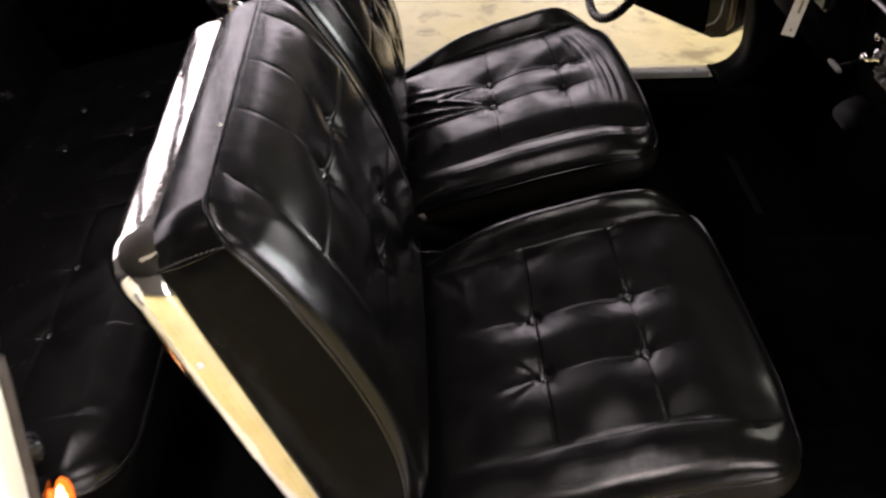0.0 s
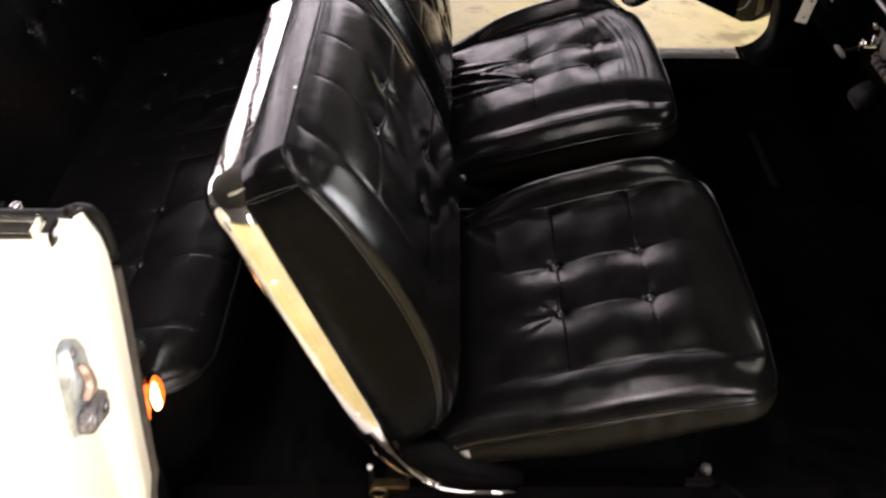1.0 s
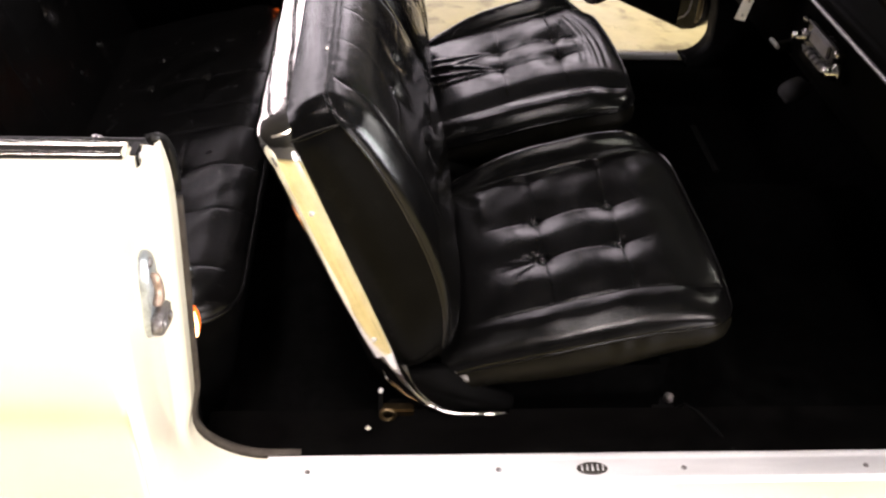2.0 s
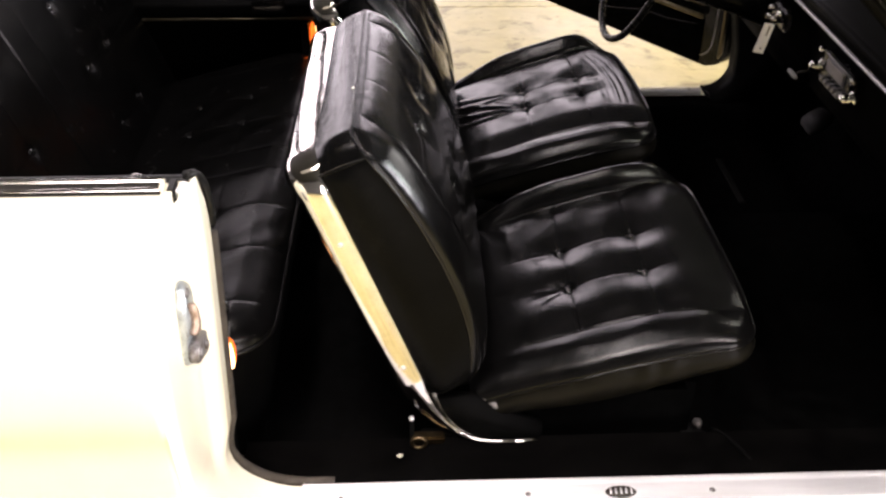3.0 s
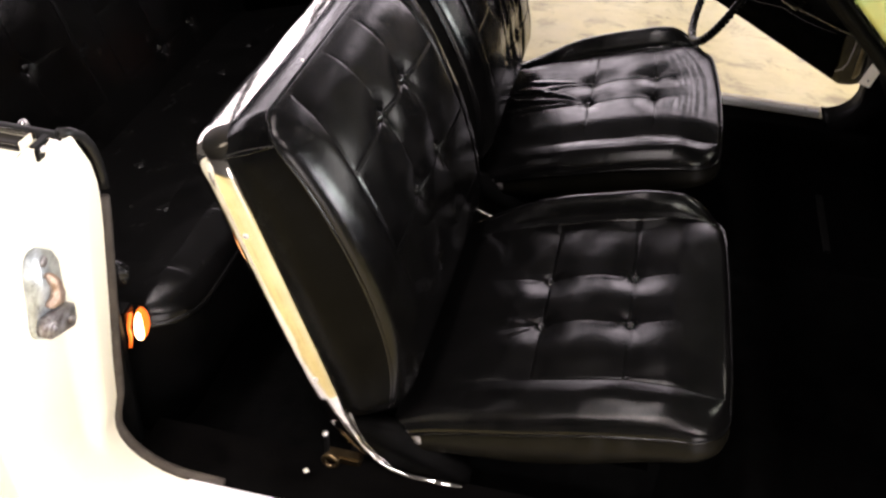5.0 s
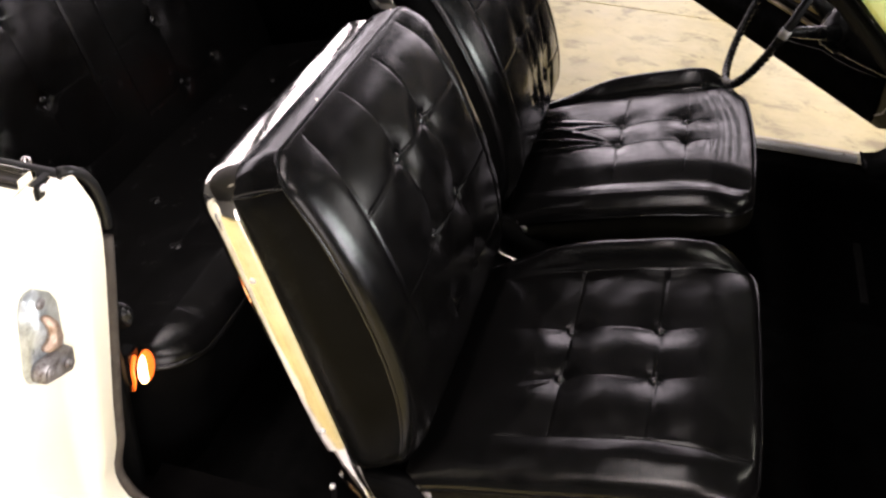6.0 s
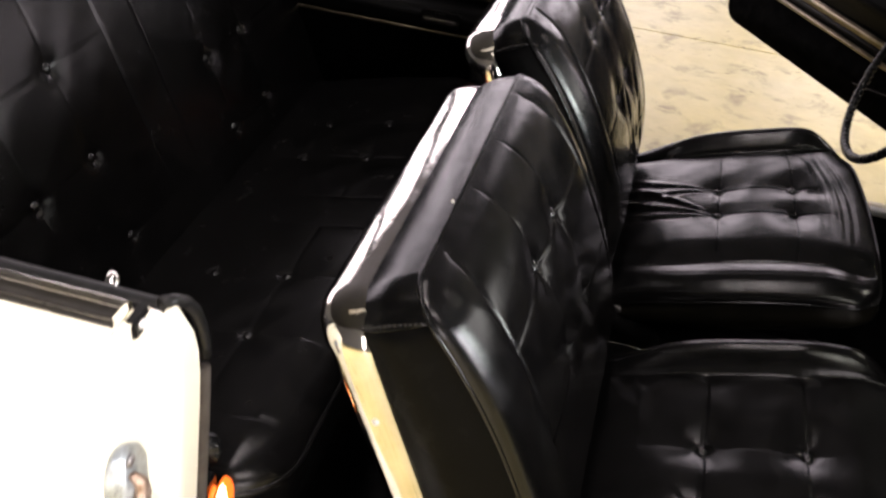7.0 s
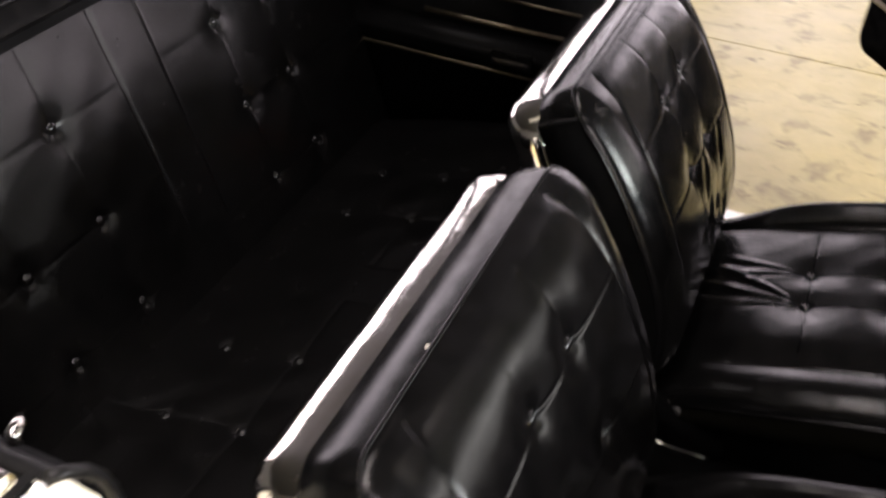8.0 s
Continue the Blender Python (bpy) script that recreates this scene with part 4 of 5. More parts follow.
# shelf behind the bench, and rear deck
v, f = prism([(-0.63, 0.985), (-0.63, 0.970), (-1.05, 0.965), (-1.05, 0.980)], (1.02, 2 * C - 1.02), lambda a, b, d: (a, d, b))
part("parcel_shelf", mesh("parcel_shelf", v, f, VINYL_DULL, False), body)
P = np.array([[(x, y, 0.985 - 0.10 * ((y - C) / 0.8) ** 4 - 0.02 * max(0, -x - 1.1)) for y in np.linspace(0.92, 2 * C - 0.92, 16)] for x in np.linspace(-1.04, -2.02, 8)])
v, f = grid(P)
part("rear_deck", mesh("rear_deck", v, f, PAINT), body)
v, f = prism([(-0.66, 0.97), (-0.70, 0.97), (-0.60, 0.26), (-0.55, 0.26)], (1.03, 2 * C - 1.03), lambda a, b, d: (a, d, b))
part("rear_bulkhead", mesh("rear_bulkhead", v, f, VINYL_DULL, False), body)


# front posts, kick panels and windscreen
def front_post(sign):
    def yy(y):
        return C + sign * (C - y)
    # windscreen post, dark inside, bright outside edge
    a, b = Vector((1.033, yy(1.020), 0.945)), Vector((0.570, yy(0.960), 1.385))
    d = (b - a).normalized()
    fore = Vector((0.72, 0, 0.70))
    sidew = d.cross(fore).normalized() * sign

    def swept(outline, name, mat):
        verts, faces, n = [], [], len(outline)
        for t in np.linspace(0, 1, 6):
            verts += [a.lerp(b, t) + fore * q + sidew * r for q, r in outline]
        for k in range(5):
            faces += [(k * n + j, k * n + (j + 1) % n, (k + 1) * n + (j + 1) % n, (k + 1) * n + j) for j in range(n)]
        return bevelled(verts, faces, name, mat, 0.002)

    post = part("windscreen_post", swept([(-0.014, -0.012), (-0.002, -0.016), (-0.002, 0.012), (-0.011, 0.012), (-0.016, 0.002)], "windscreen_post", DASH), body, "black-trimmed windscreen post")
    part("post_moulding", swept([(0.0, -0.020), (0.066, -0.020), (0.074, 0.0), (0.068, 0.016), (0.050, 0.024), (0.036, 0.020), (0.024, 0.019), (0.012, 0.026), (0.004, 0.024)], "post_moulding", PAINTED_REFLECTION), post, "broad bright metal windscreen moulding with painted floor and glass reflections")
    part("glass_edge", swept([(0.034, 0.017), (0.056, 0.017), (0.056, 0.0262), (0.034, 0.0262)], "glass_edge", GREEN_GLASS), post, "green edge of the windscreen glass")
    # kick panel and hinge pillar with a rounded lower corner
    out = [(1.62, 0.26), (1.62, 0.93), (1.05, 0.945), (1.10, 0.70), (1.135, 0.52)]
    out += [(1.138 - 0.075 + 0.075 * math.cos(w), 0.455 - 0.075 * math.sin(w)) for w in np.linspace(0.15, math.pi / 2, 8)]
    out += [(1.065, 0.378), (1.065, 0.26)]
    v, f = prism(out, (0.905, 1.0), lambda p, q, dd: (p, yy(dd), q))
    kick = part("kick_panel", bevelled(v, f, "kick_panel", DASH, 0.004), body)
    return post


front_post(-1)
front_post(1)
v, f = prism([(0.545, 1.375), (0.585, 1.365), (0.625, 1.372), (0.615, 1.40), (0.56, 1.405)], (0.95, 2 * C - 0.95), lambda a, b, d: (a, d, b))
part("windscreen_header", bevelled(v, f, "windscreen_header", PLASTIC, 0.005), body)
P = np.array([[(1.075 - 0.455 * t + 0.10 * (1 - ((y - C) / 0.76) ** 2), y, 0.965 + 0.405 * t) for y in np.linspace(1.035 - 0.06 * t, 2 * C - 1.035 + 0.06 * t, 15)] for t in np.linspace(0, 1, 7)])
v, f = grid(P)
pane = mesh("windscreen", np.concatenate([v, v + np.array((0.004, 0, 0.004))]), np.concatenate([f, (f + len(v))[:, ::-1]]), GLASS)
windscreen = part("windscreen", pane, body, "green-tinted windscreen glass")
windscreen.visible_shadow = False
P = np.array([[(x, y, 0.95 + 0.03 * sstep(1.3, 1.7, np.array(x)) - 0.10 * ((y - C) / 0.85) ** 4 - 0.03 * max(0, x - 1.8)) for y in np.linspace(0.80, 2 * C - 0.80, 20)] for x in np.linspace(1.16, 2.7, 14)])
v, f = grid(P)
part("bonnet", mesh("bonnet", v, f, PAINT), body, "cream-white painted bonnet")
for sign in (-1, 1):
    P = np.array([[(x, C + sign * (C - y), z) for y, z in SKIN] for x in np.linspace(1.20, 2.7, 8)])
    v, f = grid(P)
    part("front_wing", mesh("front_wing", v, f, PAINT), body)

# nose and tail panels that close the body, and the wheels it stands on
for name, x, bow in (("nose_panel", 2.7, 0.0), ("tail_panel", -2.0, -0.06)):
    P = np.array([[(x + bow * (1 - ((y - C) / 0.95) ** 2), y, z) for y in np.linspace(sy + 0.012 * (1.96 if x < 0 else 0), 2 * C - sy - 0.012 * (1.96 if x < 0 else 0), 12)] for sy, z in SKIN])
    v, f = grid(P)
    part(name, mesh(name, v, f, PAINT), body)


def road_wheel(x, y, out):
    v, f = lathe([(0.19, -0.09), (0.25, -0.10), (0.31, -0.09), (0.328, -0.06), (0.33, 0.0), (0.328, 0.06), (0.31, 0.09), (0.25, 0.10), (0.19, 0.09)], (x, y, 0.33), (0, 1, 0), 32)
    tyre = part("tyre", mesh("tyre", v, f, RUBBER), body)
    v, f = lathe([(0.004, 0.05), (0.06, 0.055), (0.10, 0.03), (0.17, 0.04), (0.192, 0.085), (0.195, 0.05), (0.19, -0.08)], (x, y, 0.33), (0, out, 0), 28)
    part("rim", mesh("rim", v, f, SATIN), tyre)


for x in (-1.28, 1.82):
    road_wheel(x, 0.905, -1)
    road_wheel(x, 2 * C - 0.905, 1)

# ---- dashboard and controls ----
dash = thing("dashboard", (1.2, C, 0.75), "black padded dashboard with a bright lower strip", "dashboard")
prof = [(1.34, 0.955), (1.20, 0.968), (1.08, 0.965), (1.03, 0.955), (1.008, 0.938), (1.002, 0.918), (1.010, 0.902), (1.035, 0.893), (1.07, 0.885), (1.078, 0.72), (1.10, 0.675), (1.30, 0.66), (1.34, 0.70)]
v, f = prism(prof, (1.0, 2 * C - 1.0), lambda a, b, d: (a, d, b))
part("dash_pad", bevelled(v, f, "dash_pad", DASH, 0.006), dash, "black padded dash top")
v, f = tube([(1.004, y, 0.903) for y in np.linspace(1.01, 2 * C - 1.01, 12)], 0.0045, 8)
part("dash_strip", mesh("dash_strip", v, f, SATIN), dash, "thin bright strip along the dash")
v, f = prism([(1.0, 0.93), (1.005, 0.895), (1.05, 0.86), (1.06, 0.74), (1.04, 0.70), (1.12, 0.69), (1.12, 0.93)], (1.80, 2.36), lambda a, b, d: (a, d, b))
part("instrument_hood", bevelled(v, f, "instrument_hood", DASH, 0.008), dash)

radio = thing("car_radio", (1.06, 1.61, 0.79), "black car radio with chrome edges and round knobs", "radio")
part("face_plate", box("face_plate", 1.050, 1.535, 0.770, 1.080, 1.685, 0.828, PLASTIC, 0.006), radio, "black radio face")
for z in (0.772, 0.826):
    v, f = tube([(1.049, y, z) for y in (1.540, 1.58, 1.64, 1.680)], 0.0022, 6)
    part("bright_edge", mesh("bright_edge", v, f, SATIN), radio)
part("dial", box("dial", 1.046, 1.565, 0.795, 1.052, 1.655, 0.822, SATIN, 0.002), radio)
for k in range(5):
    part("push_button", box("push_button", 1.038, 1.562 + 0.020 * k, 0.770, 1.052, 1.577 + 0.020 * k, 0.783, SATIN, 0.003), radio)
for y in (1.527, 1.692):
    v, f = lathe([(0.002, 0.030), (0.009, 0.029), (0.011, 0.020), (0.011, 0.010), (0.017, 0.008), (0.018, 0.0)], (1.058, y, 0.787), (-1, 0, 0), 18)
    knob = part("knob", mesh("knob", v, f, CHROME), radio, "round chrome knob")
    v, f = lathe([(0.002, 0.012), (0.006, 0.011), (0.008, 0.0)], (1.056, y + 0.004, 0.822), (-1, 0, 0), 12)
    part("small_knob", mesh("small_knob", v, f, CHROME), radio)

heater = thing("heater_control", (1.02, 1.84, 0.84), "chrome heater control with small levers", "dash control")
part("face_plate", box("face_plate", 1.000, 1.800, 0.815, 1.02, 1.885, 0.862, PLASTIC, 0.006), heater)
for k, (y, z) in enumerate(((1.812, 0.852), (1.835, 0.832), (1.858, 0.852), (1.872, 0.826))):
    v, f = lathe([(0.001, 0.018), (0.006, 0.017), (0.008, 0.008), (0.005, 0.0)], (1.002, y, z), (-1, 0, 0.2), 12)
    part("knob", mesh("knob", v, f, CHROME), heater)

facing = Vector((-0.45, -0.55, 0.70)).normalized()
long_way = Vector((0.02, 0.06, 1.0))
long_way = (long_way - long_way.dot(facing) * facing).normalized()
cross_way = long_way.cross(facing)
low_end = Vector((1.000, 1.918, 0.722))


def on_tag(a, b, d):
    return low_end + cross_way * a + long_way * b + facing * d


v, f = prism([(-0.012, 0.0), (0.012, 0.0), (0.012, 0.076), (-0.012, 0.076)], (0, 0.0012), on_tag)
ticket = thing("paper_tag", (1.0, 1.92, 0.70), "cream paper tag hanging under the dash", "tag")
part("card", mesh("card", v, f, PAPER, False), ticket)
v, f = lathe([(0.0004, 0.0006), (0.0020, 0.0005), (0.0022, 0.0)], on_tag(0.002, 0.012, 0.0012), facing, 10)
part("hole", mesh("hole", v, f, DARK_PRINT), ticket)
v, f = prism([(0.001, 0.045), (0.005, 0.045), (0.005, 0.070), (0.001, 0.070)], (0.0012, 0.0018), on_tag)
part("print_bar", mesh("print_bar", v, f, BRASS, False), ticket)
v, f = tube([on_tag(0, 0.074, 0.001), on_tag(0.003, 0.09, 0.0), (1.012, 1.905, 0.84)], 0.001, 5)
part("string", mesh("string", v, f, PAPER), ticket)

handle = thing("brake_release", (1.03, 1.77, 0.72), "small grey plastic brake release handle", "handle")
v, f = tube([(1.030, 1.798, 0.733), (1.032, 1.792, 0.732), (1.034, 1.765, 0.730), (1.035, 1.758, 0.729)], [0.003, 0.005, 0.005, 0.003], 10)
part("grip", mesh("grip", v, f, GREY), handle)
v, f = tube([(1.033, 1.777, 0.731), (1.09, 1.777, 0.745)], 0.003, 8)
part("stem", mesh("stem", v, f, RUBBER), handle)

pedal = thing("brake_pedal", (1.28, 2.13, 0.40), "worn grey rubber brake pedal", "pedal")
n_ = Vector((-0.62, 0, 0.785))
u_ = Vector((0.785, 0, 0.62))
out = [(0.055, -0.035), (0.060, 0.0), (0.048, 0.040), (0.0, 0.048), (-0.048, 0.040), (-0.060, 0.0), (-0.055, -0.035), (-0.03, -0.045), (0.03, -0.045)]
v, f = prism(out, (0.0, 0.018), lambda a, b, d: Vector((1.268, 2.125 + 0.8 * a, 0.447)) + u_ * 0.8 * b + n_ * (d - 0.018))
part("pad", bevelled(v, f, "pad", PEDAL, 0.005), pedal)
v, f = tube([(1.275, 2.125, 0.430), (1.34, 2.125, 0.47), (1.36, 2.125, 0.62), (1.33, 2.125, 0.72)], 0.009, 8)
part("arm", mesh("arm", v, f, RUBBER), pedal)

# steering wheel
wheel = thing("steering_wheel", (0.73, 2.06, 0.88), "black plastic steering wheel with finger grips", "steering wheel")
ax = Vector((-0.930, 0, 0.367)).normalized()
upw = Vector((0.367, 0, 0.930)).normalized()
lat = Vector((0, 1, 0))
hub = Vector((0.664, 2.062, 0.710)) + upw * 0.200
R = 0.190


def on_rim(deg, r=R, lift=0.0):
    w = math.radians(deg)
    return hub + r * (math.cos(w) * upw + math.sin(w) * lat) + ax * lift


verts, faces, sides, steps = [], [], 12, 720
for k in range(steps):
    deg = 360 * k / steps
    grip = 0.0022 - 0.0030 * (0.5 - 0.5 * math.cos(math.radians(deg * 90))) ** 1.5 if 95 < deg < 265 else 0.0022
    centre = on_rim(deg)
    rad = (centre - hub).normalized()
    for j in range(sides):
        w = 2 * math.pi * j / sides
        inward = max(0.0, -math.sin(w))
        verts.append(centre + (0.0087 - (0.0022 - grip) * (0.3 + 1.6 * inward)) * (math.cos(w) * rad + math.sin(w) * ax))
for k in range(steps):
    for j in range(sides):
        q, u = (k + 1) % steps, (j + 1) % sides
        faces.append((k * sides + j, k * sides + u, q * sides + u, q * sides + j))
rim = part("rim", mesh("rim", verts, faces, RIM), wheel, "black plastic rim with finger grips")
for deg in (90, 270):
    a, b = on_rim(deg, R - 0.008), on_rim(deg, 0.04, -0.115)
    v, f = tube([a, a.lerp(b, 0.3), a.lerp(b, 0.7), b], [0.008, 0.011, 0.014, 0.016], 8)
    part("spoke", mesh("spoke", v, f, RIM), wheel)
    v, f = tube([on_rim(deg - 2.5, R), on_rim(deg, R), on_rim(deg + 2.5, R)], 0.0094, 12)
    part("spoke_band", mesh("spoke_band", v, f, GREY), rim)
v, f = lathe([(0.004, 0.0), (0.03, -0.004), (0.042, -0.018), (0.046, -0.05)], hub - ax * 0.095, ax, 24)
part("hub", mesh("hub", v, f, RIM), wheel)
v, f = tube([hub - ax * 0.14, hub - ax * 0.28, hub - ax * 0.50], [0.042, 0.036, 0.036], 16)
part("column", mesh("column", v, f, RIM), wheel, "black steering column")

# ---- the driver's door, standing open ----
door = thing("driver_door", (1.137, 2.639, 0.36), "black-trimmed driver door standing wide open", "car door")
P0, ALONG, BACK = Vector((1.137, 2.639, 0)), Vector((-0.570, 0.8216, 0)), Vector((0.8216, 0.570, 0))


def on_door(a, z, d):
    p = P0 + ALONG * a + BACK * d
    return Vector((p.x, p.y, z))


out = [(-0.03, 0.42), (0.005, 0.375), (0.045, 0.358)] + [(1.09 + 0.06 * math.sin(w), 0.418 - 0.06 * math.cos(w)) for w in np.linspace(0, math.pi / 2, 7)] + [(1.155, 0.93), (-0.03, 0.93)]
v, f = prism(out, (0.012, 0.13), on_door)
part("door_shell", bevelled(v, f, "door_shell", PLASTIC, 0.01), door, "black door shell edge")
v, f = prism([(0.06, 0.37)] + [(1.075 + 0.05 * math.sin(w), 0.418 - 0.05 * math.cos(w)) for w in np.linspace(0, math.pi / 2, 7)] + [(1.13, 0.512), (0.06, 0.512)], (0.0, 0.014), on_door)
part("kick_carpet", bevelled(v, f, "kick_carpet", CARPET, 0.004), door)
v, f = prism([(0.05, 0.53), (1.13, 0.53), (1.13, 0.556), (0.05, 0.556)], (0.002, 0.016), on_door)
part("ribbed_band", bevelled(v, f, "ribbed_band", VINYL_DULL, 0.003), door)
v, f = prism([(0.05, 0.582), (1.13, 0.582), (1.13, 0.925), (0.05, 0.925)], (-0.004, 0.014), on_door)
part("door_card", bevelled(v, f, "door_card", VINYL_DULL, 0.008), door, "black vinyl door card")
for z, half in ((0.521, 0.007), (0.569, 0.012)):
    v, f = prism([(0.06, z - half), (1.12, z - half), (1.12, z + half), (0.06, z + half)], (-0.008, 0.006), on_door)
    part("bright_strip", bevelled(v, f, "bright_strip", OLD_STRIP, 0.003), door, "dulled metal trim strip")
v, f = prism([(0.35, 0.66), (0.40, 0.63), (0.80, 0.63), (0.85, 0.66), (0.85, 0.70), (0.35, 0.70)], (-0.06, 0.0), on_door)
part("door_armrest", bevelled(v, f, "door_armrest", VINYL_DULL, 0.015), door, "black padded armrest")
v, f = tube([on_door(0.50, 0.432, -0.004), on_door(0.40, 0.452, -0.006), on_door(0.30, 0.476, -0.006), on_door(0.22, 0.477, -0.006), on_door(0.15, 0.484, -0.006), on_door(0.08, 0.495, -0.004)], 0.0009, 6)
part("wire_edge", mesh("wire_edge", v, f, THREAD), door)
v, f = tube([on_door(0.050, 0.398, 0.0), on_door(0.026, 0.415, -0.003), on_door(0.012, 0.44, -0.003), on_door(0.007, 0.48, -0.003), on_door(0.006, 0.60, -0.003), on_door(0.006, 0.90, -0.003)], 0.0022, 8)
part("edge_seal", mesh("edge_seal", v, f, SATIN), door)
v, f = prism([(-0.026, 0.425), (-0.014, 0.405), (-0.012, 0.90), (-0.026, 0.90)], (-0.002, 0.012), on_door)
part("edge_strip", bevelled(v, f, "edge_strip", OLD_STRIP, 0.002), door, "dulled gold door edge strip")
P = np.array([[on_door(a, z, 0.135 + 0.05 * math.sin((z - 0.3) * 4.6)) for a in np.linspace(-0.03, 1.155, 8)] for z in np.linspace(0.36, 0.94, 12)])
v, f = grid(P)
part("door_skin", mesh("door_skin", v, f, PAINT), door, "cream-white painted door skin")


# ---- small things ----
def courtesy_lamp(x, y, z, sign, glow_shield=False):
    """A lens bulging forward from a dark base; sign -1: passenger side."""
    lamp = thing("courtesy_lamp", (x, y, z), "glowing amber courtesy lamp on the black quarter trim", "lamp", "courtesy lamps")
    v, f = lathe([(0.0002, 0.032), (0.006, 0.027), (0.011, 0.015), (0.0135, 0.0), (0.0125, -0.013), (0.009, -0.024), (0.005, -0.029), (0.0002, -0.030)], (0, 0, 0), (0, 0, 1), 24)
    part("lens", mesh("lens", [(x + 0.50 * p[0], y + 1.1 * p[1], z + 0.86 * p[2]) for p in v], f, LENS), lamp, "white-hot lit core")
    part("lens_shell", mesh("lens_shell", [(x - 0.001 + 0.66 * p[0], y - sign * 0.007 + 1.35 * p[1], z + 0.94 * p[2]) for p in v], f, AMBER), lamp, "amber lens shell, its glow standing in for bloom")
    v, f = tube([(x + a, y - sign * b, z + c) for a, b, c in ((-0.0145, -0.014, -0.034), (-0.0105, -0.014, -0.014), (-0.0115, -0.014, 0.004), (-0.0045, -0.012, 0.033))], 0.0032, 8)
    part("bezel", mesh("bezel", v, f, AMBER), lamp, "added orange rim, glowing as painted bloom")
    # The far base is enlarged as an added shield, keeping glow off the bench.
    ends = sorted((y + sign * 0.020, y - sign * (0.030 if glow_shield else 0.010)))
    rise = 0.048 if glow_shield else 0.036
    part("lamp_base", box("lamp_base", x - 0.034, ends[0], z - rise, x - 0.0115, ends[1], z + rise, PLASTIC, 0.003), lamp)


courtesy_lamp(-0.107, 1.058, 0.566, -1)
courtesy_lamp(-0.0685, 2.365, 0.602, 1, True)
v, f = lathe([(0.001, 0.024), (0.010, 0.021), (0.018, 0.012), (0.021, 0.0)], (-0.108, 1.020, 0.695), (0, 1, 0), 20)
tagged(new("trim_dome", mesh("trim_dome", v, f, PLASTIC)), "glossy black round dome on the quarter trim", "knob")

anchor = thing("belt_anchor", (0.2, 1.03, 0.368), "tarnished brass belt anchor ring by the sill", "anchor")
v, f = tube([(0.200 + 0.012 * math.cos(w), 1.030, 0.384 + 0.012 * math.sin(w)) for w in np.linspace(0, 2 * math.pi, 21)[:-1]], 0.0035, 8, True)
part("ring", mesh("ring", v, f, BRASS), anchor)
part("bracket", box("bracket", 0.186, 1.040, 0.366, 0.245, 1.060, 0.384, BRASS, 0.003), anchor)
v, f = lathe([(0.001, 0.006), (0.004, 0.005), (0.005, 0.0)], (0.188, 1.045, 0.428), (0, -1, 0.4), 8)
part("stud", mesh("stud", v, f, STEEL), anchor)
part("stay", box("stay", 0.184, 1.046, 0.372, 0.192, 1.052, 0.430, RUBBER, 0.002), anchor)
tagged(new("plastic_clip", box("plastic_clip", 0.162, 1.004, 0.372, 0.172, 1.013, 0.379, PAPER, 0.003)), "tiny white plastic clip on the sill carpet", "clip")

v, f = lathe([(0.0004, 0.0022), (0.0016, 0.0014), (0.0018, 0.0), (0.0010, -0.0012)], (0.1065, 1.229, 0.9612), (0.3, 0.4, 1), 7)
tagged(new("crumb", mesh("crumb", v, f, PAPER)), "tiny pale crumb on the seat piping", "crumb")

# ---- the garage ----
def slab(name, x0, y0, z0, x1, y1, z1, mat):
    return tagged(new(name, box(name, x0, y0, z0, x1, y1, z1, mat, 0)), kind="structure")


LINE = 4.235
slab("floor", -8, -6, -0.15, 12, LINE - 0.004, 0, CONCRETE)
slab("floor_bay", -8, LINE + 0.004, -0.15, 12, 10, 0.001, CONCRETE)
slab("floor_joint", -8, LINE - 0.004, -0.15, 12, LINE + 0.004, -0.006, RUBBER)


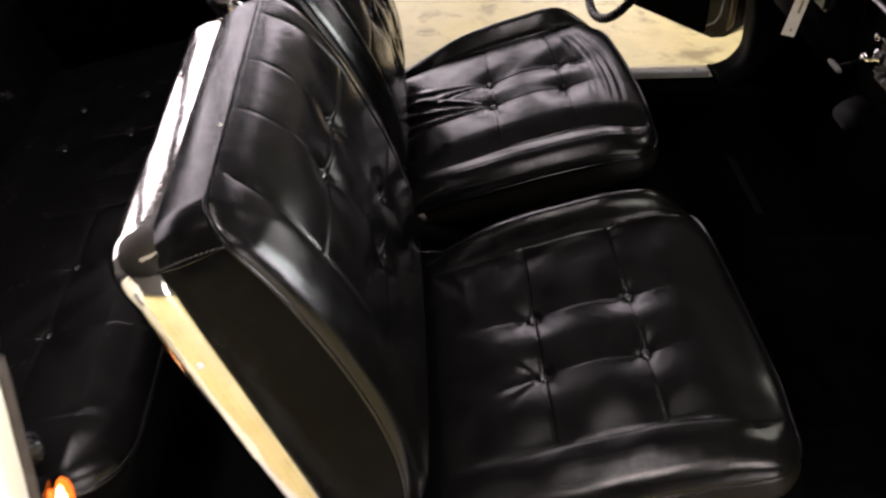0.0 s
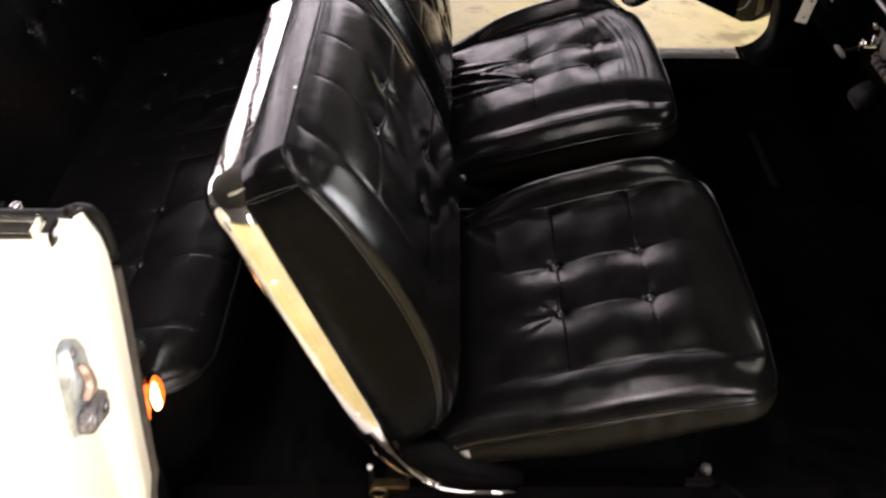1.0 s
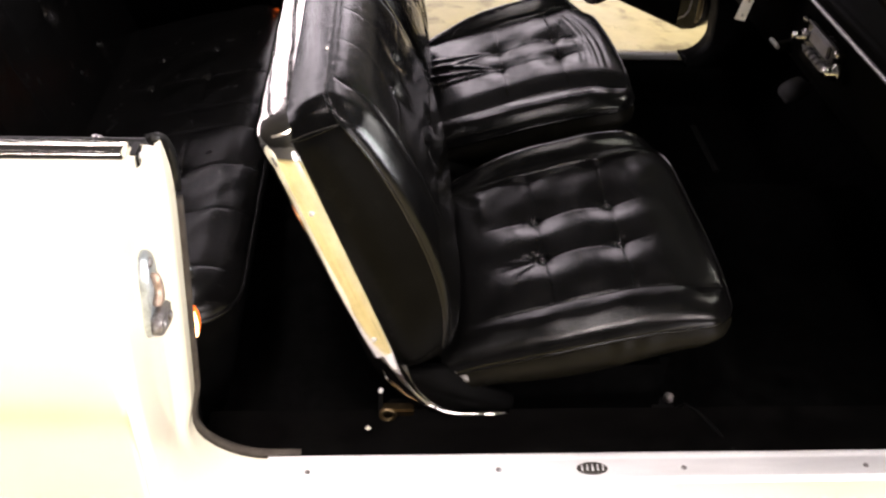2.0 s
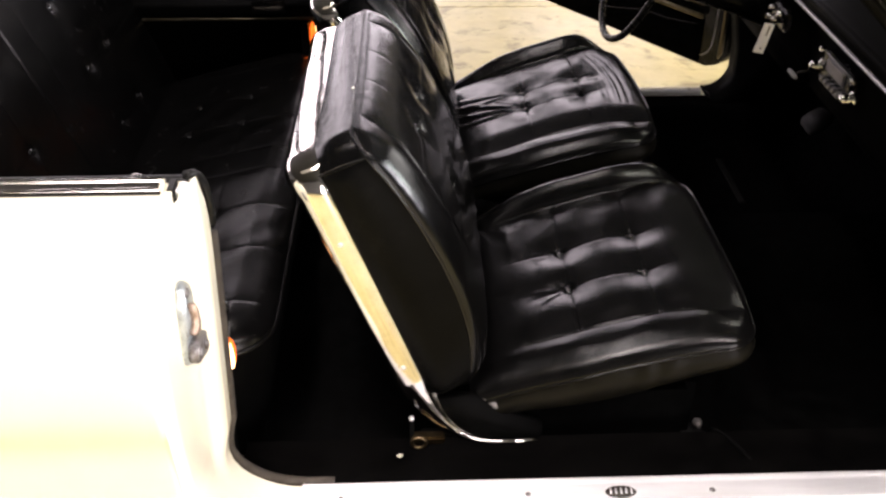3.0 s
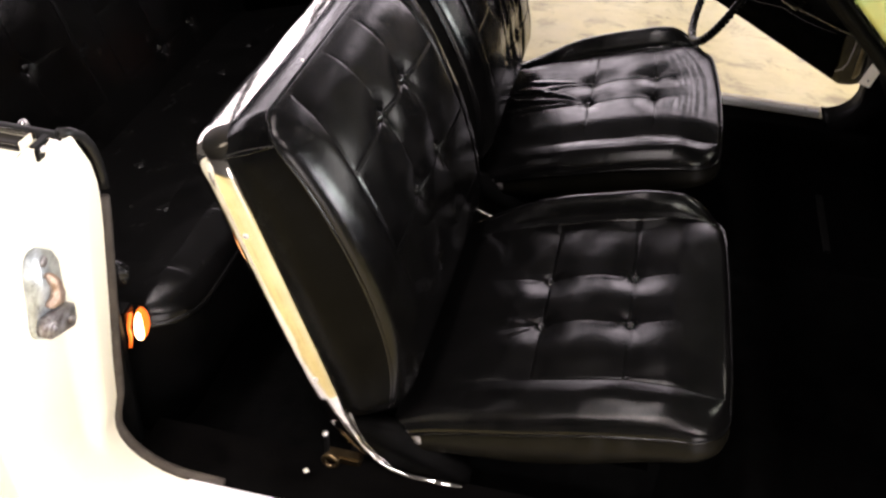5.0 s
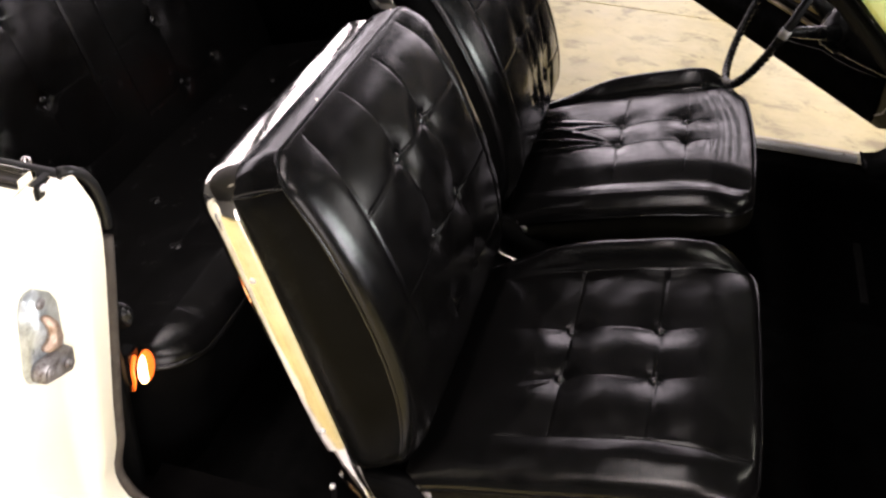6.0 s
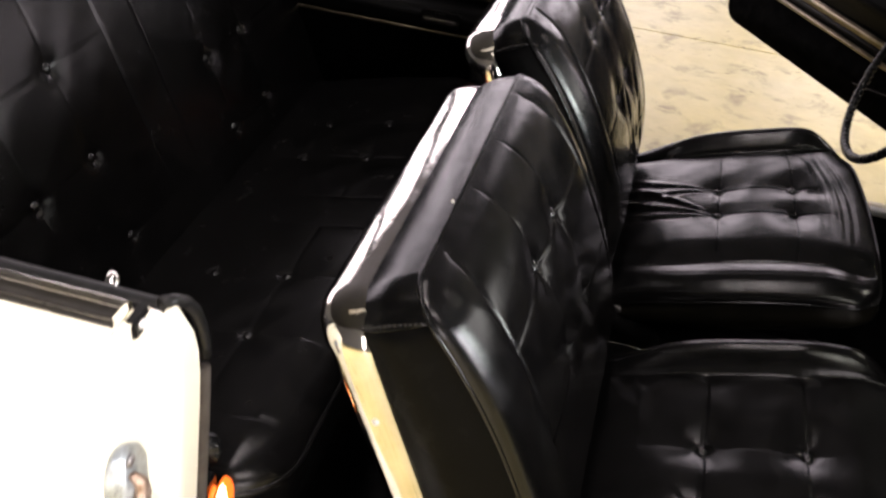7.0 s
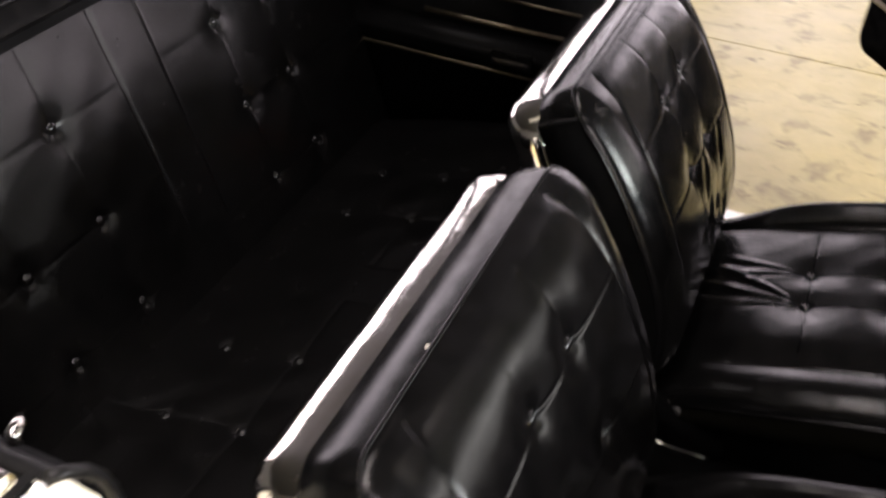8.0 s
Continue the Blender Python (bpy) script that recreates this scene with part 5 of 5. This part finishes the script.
def holed_wall(name, place, span, holes, mat):
    """A wall with oblong openings; place(a, z, depth). span: a0, a1; holes, in order: a0, a1, z0, z1."""
    boxes, at = [], span[0]
    for h0, h1, z0, z1 in holes:
        boxes += [(at, h0, -0.15, CEILING), (h0, h1, z1, CEILING), (h0, h1, -0.15, z0)]
        at = h1
    boxes.append((at, span[1], -0.15, CEILING))
    verts, faces = [], []
    for p0, p1, q0, q1 in boxes:
        if q1 - q0 > 0.1:
            v, f = prism([(p0, q0), (p1, q0), (p1, q1), (p0, q1)], (0, 0.2), place)
            faces += [tuple(k + len(verts) for k in g) for g in f]
            verts += v
    return tagged(new(name, mesh(name, verts, faces, mat, False)), kind="structure")


holed_wall("wall_south", lambda a, z, d: (a, -6 - d, z), (-8.2, 8.2), [(2.3, 6.1, 0.3, 3.3)], WALL)
holed_wall("wall_east", lambda a, z, d: (8 + d, a, z), (-6.2, 10.2), [(-1.1, 1.9, 0.7, 3.1), (2.1, 9.6, 0.1, 3.2)], WALL)
holed_wall("wall_north", lambda a, z, d: (a, 10 + d, z), (-8.2, 8.2), [(-7.7, 2.9, 0.6, 4.78)], WALL)
holed_wall("wall_west", lambda a, z, d: (-8 - d, a, z), (-6.2, 10.2), [(3.1, 9.95, 0.6, 4.6)], WALL)


def streak_bars(name, place, span, rise, posts, rails, label):
    """Unseen piers and rails, added across an opening to break its reflection into streaks."""
    frame_ob = thing(name, place(span[0], 0, rise[0]), label, "window", kind="structure")
    for p in posts:
        v, f = prism([(p - 0.24, rise[0]), (p + 0.24, rise[0]), (p + 0.24, rise[1]), (p - 0.24, rise[1])], (0.0, 0.08), lambda a, b, d: place(a, d, b))
        part("pier", mesh("pier", v, f, SOFFIT, False), frame_ob)
    for z in rails:
        v, f = prism([(span[0], z - 0.22), (span[1], z - 0.22), (span[1], z + 0.22), (span[0], z + 0.22)], (0.01, 0.07), lambda a, b, d: place(a, d, b))
        part("rail", mesh("rail", v, f, SOFFIT, False), frame_ob)


streak_bars("streak_bars_1", lambda a, d, z: (a, 9.82 + d, z), (-7.7, 2.9), (0.6, 4.78), (-6.1, -4.3, -2.5, -0.7, 1.1), (2.3,), "unseen dark piers added to break up reflected light")
slab("ceiling", -8.2, -6.2, CEILING, 8.2, 10.2, CEILING + 0.15, SOFFIT)
for lx, ly, ll, lw, power, spread, tint in LAMPS:
    light = thing("unseen_ceiling_light", (lx, ly, CEILING), "unseen ceiling light fitting, sited to suit the lighting", "lamp", "ceiling lights")
    part("housing", box("housing", lx - ll / 2 - 0.03, ly - lw / 2 - 0.03, CEILING - 0.12, lx + ll / 2 + 0.03, ly + lw / 2 + 0.03, CEILING, FIXTURE, 0.01), light)
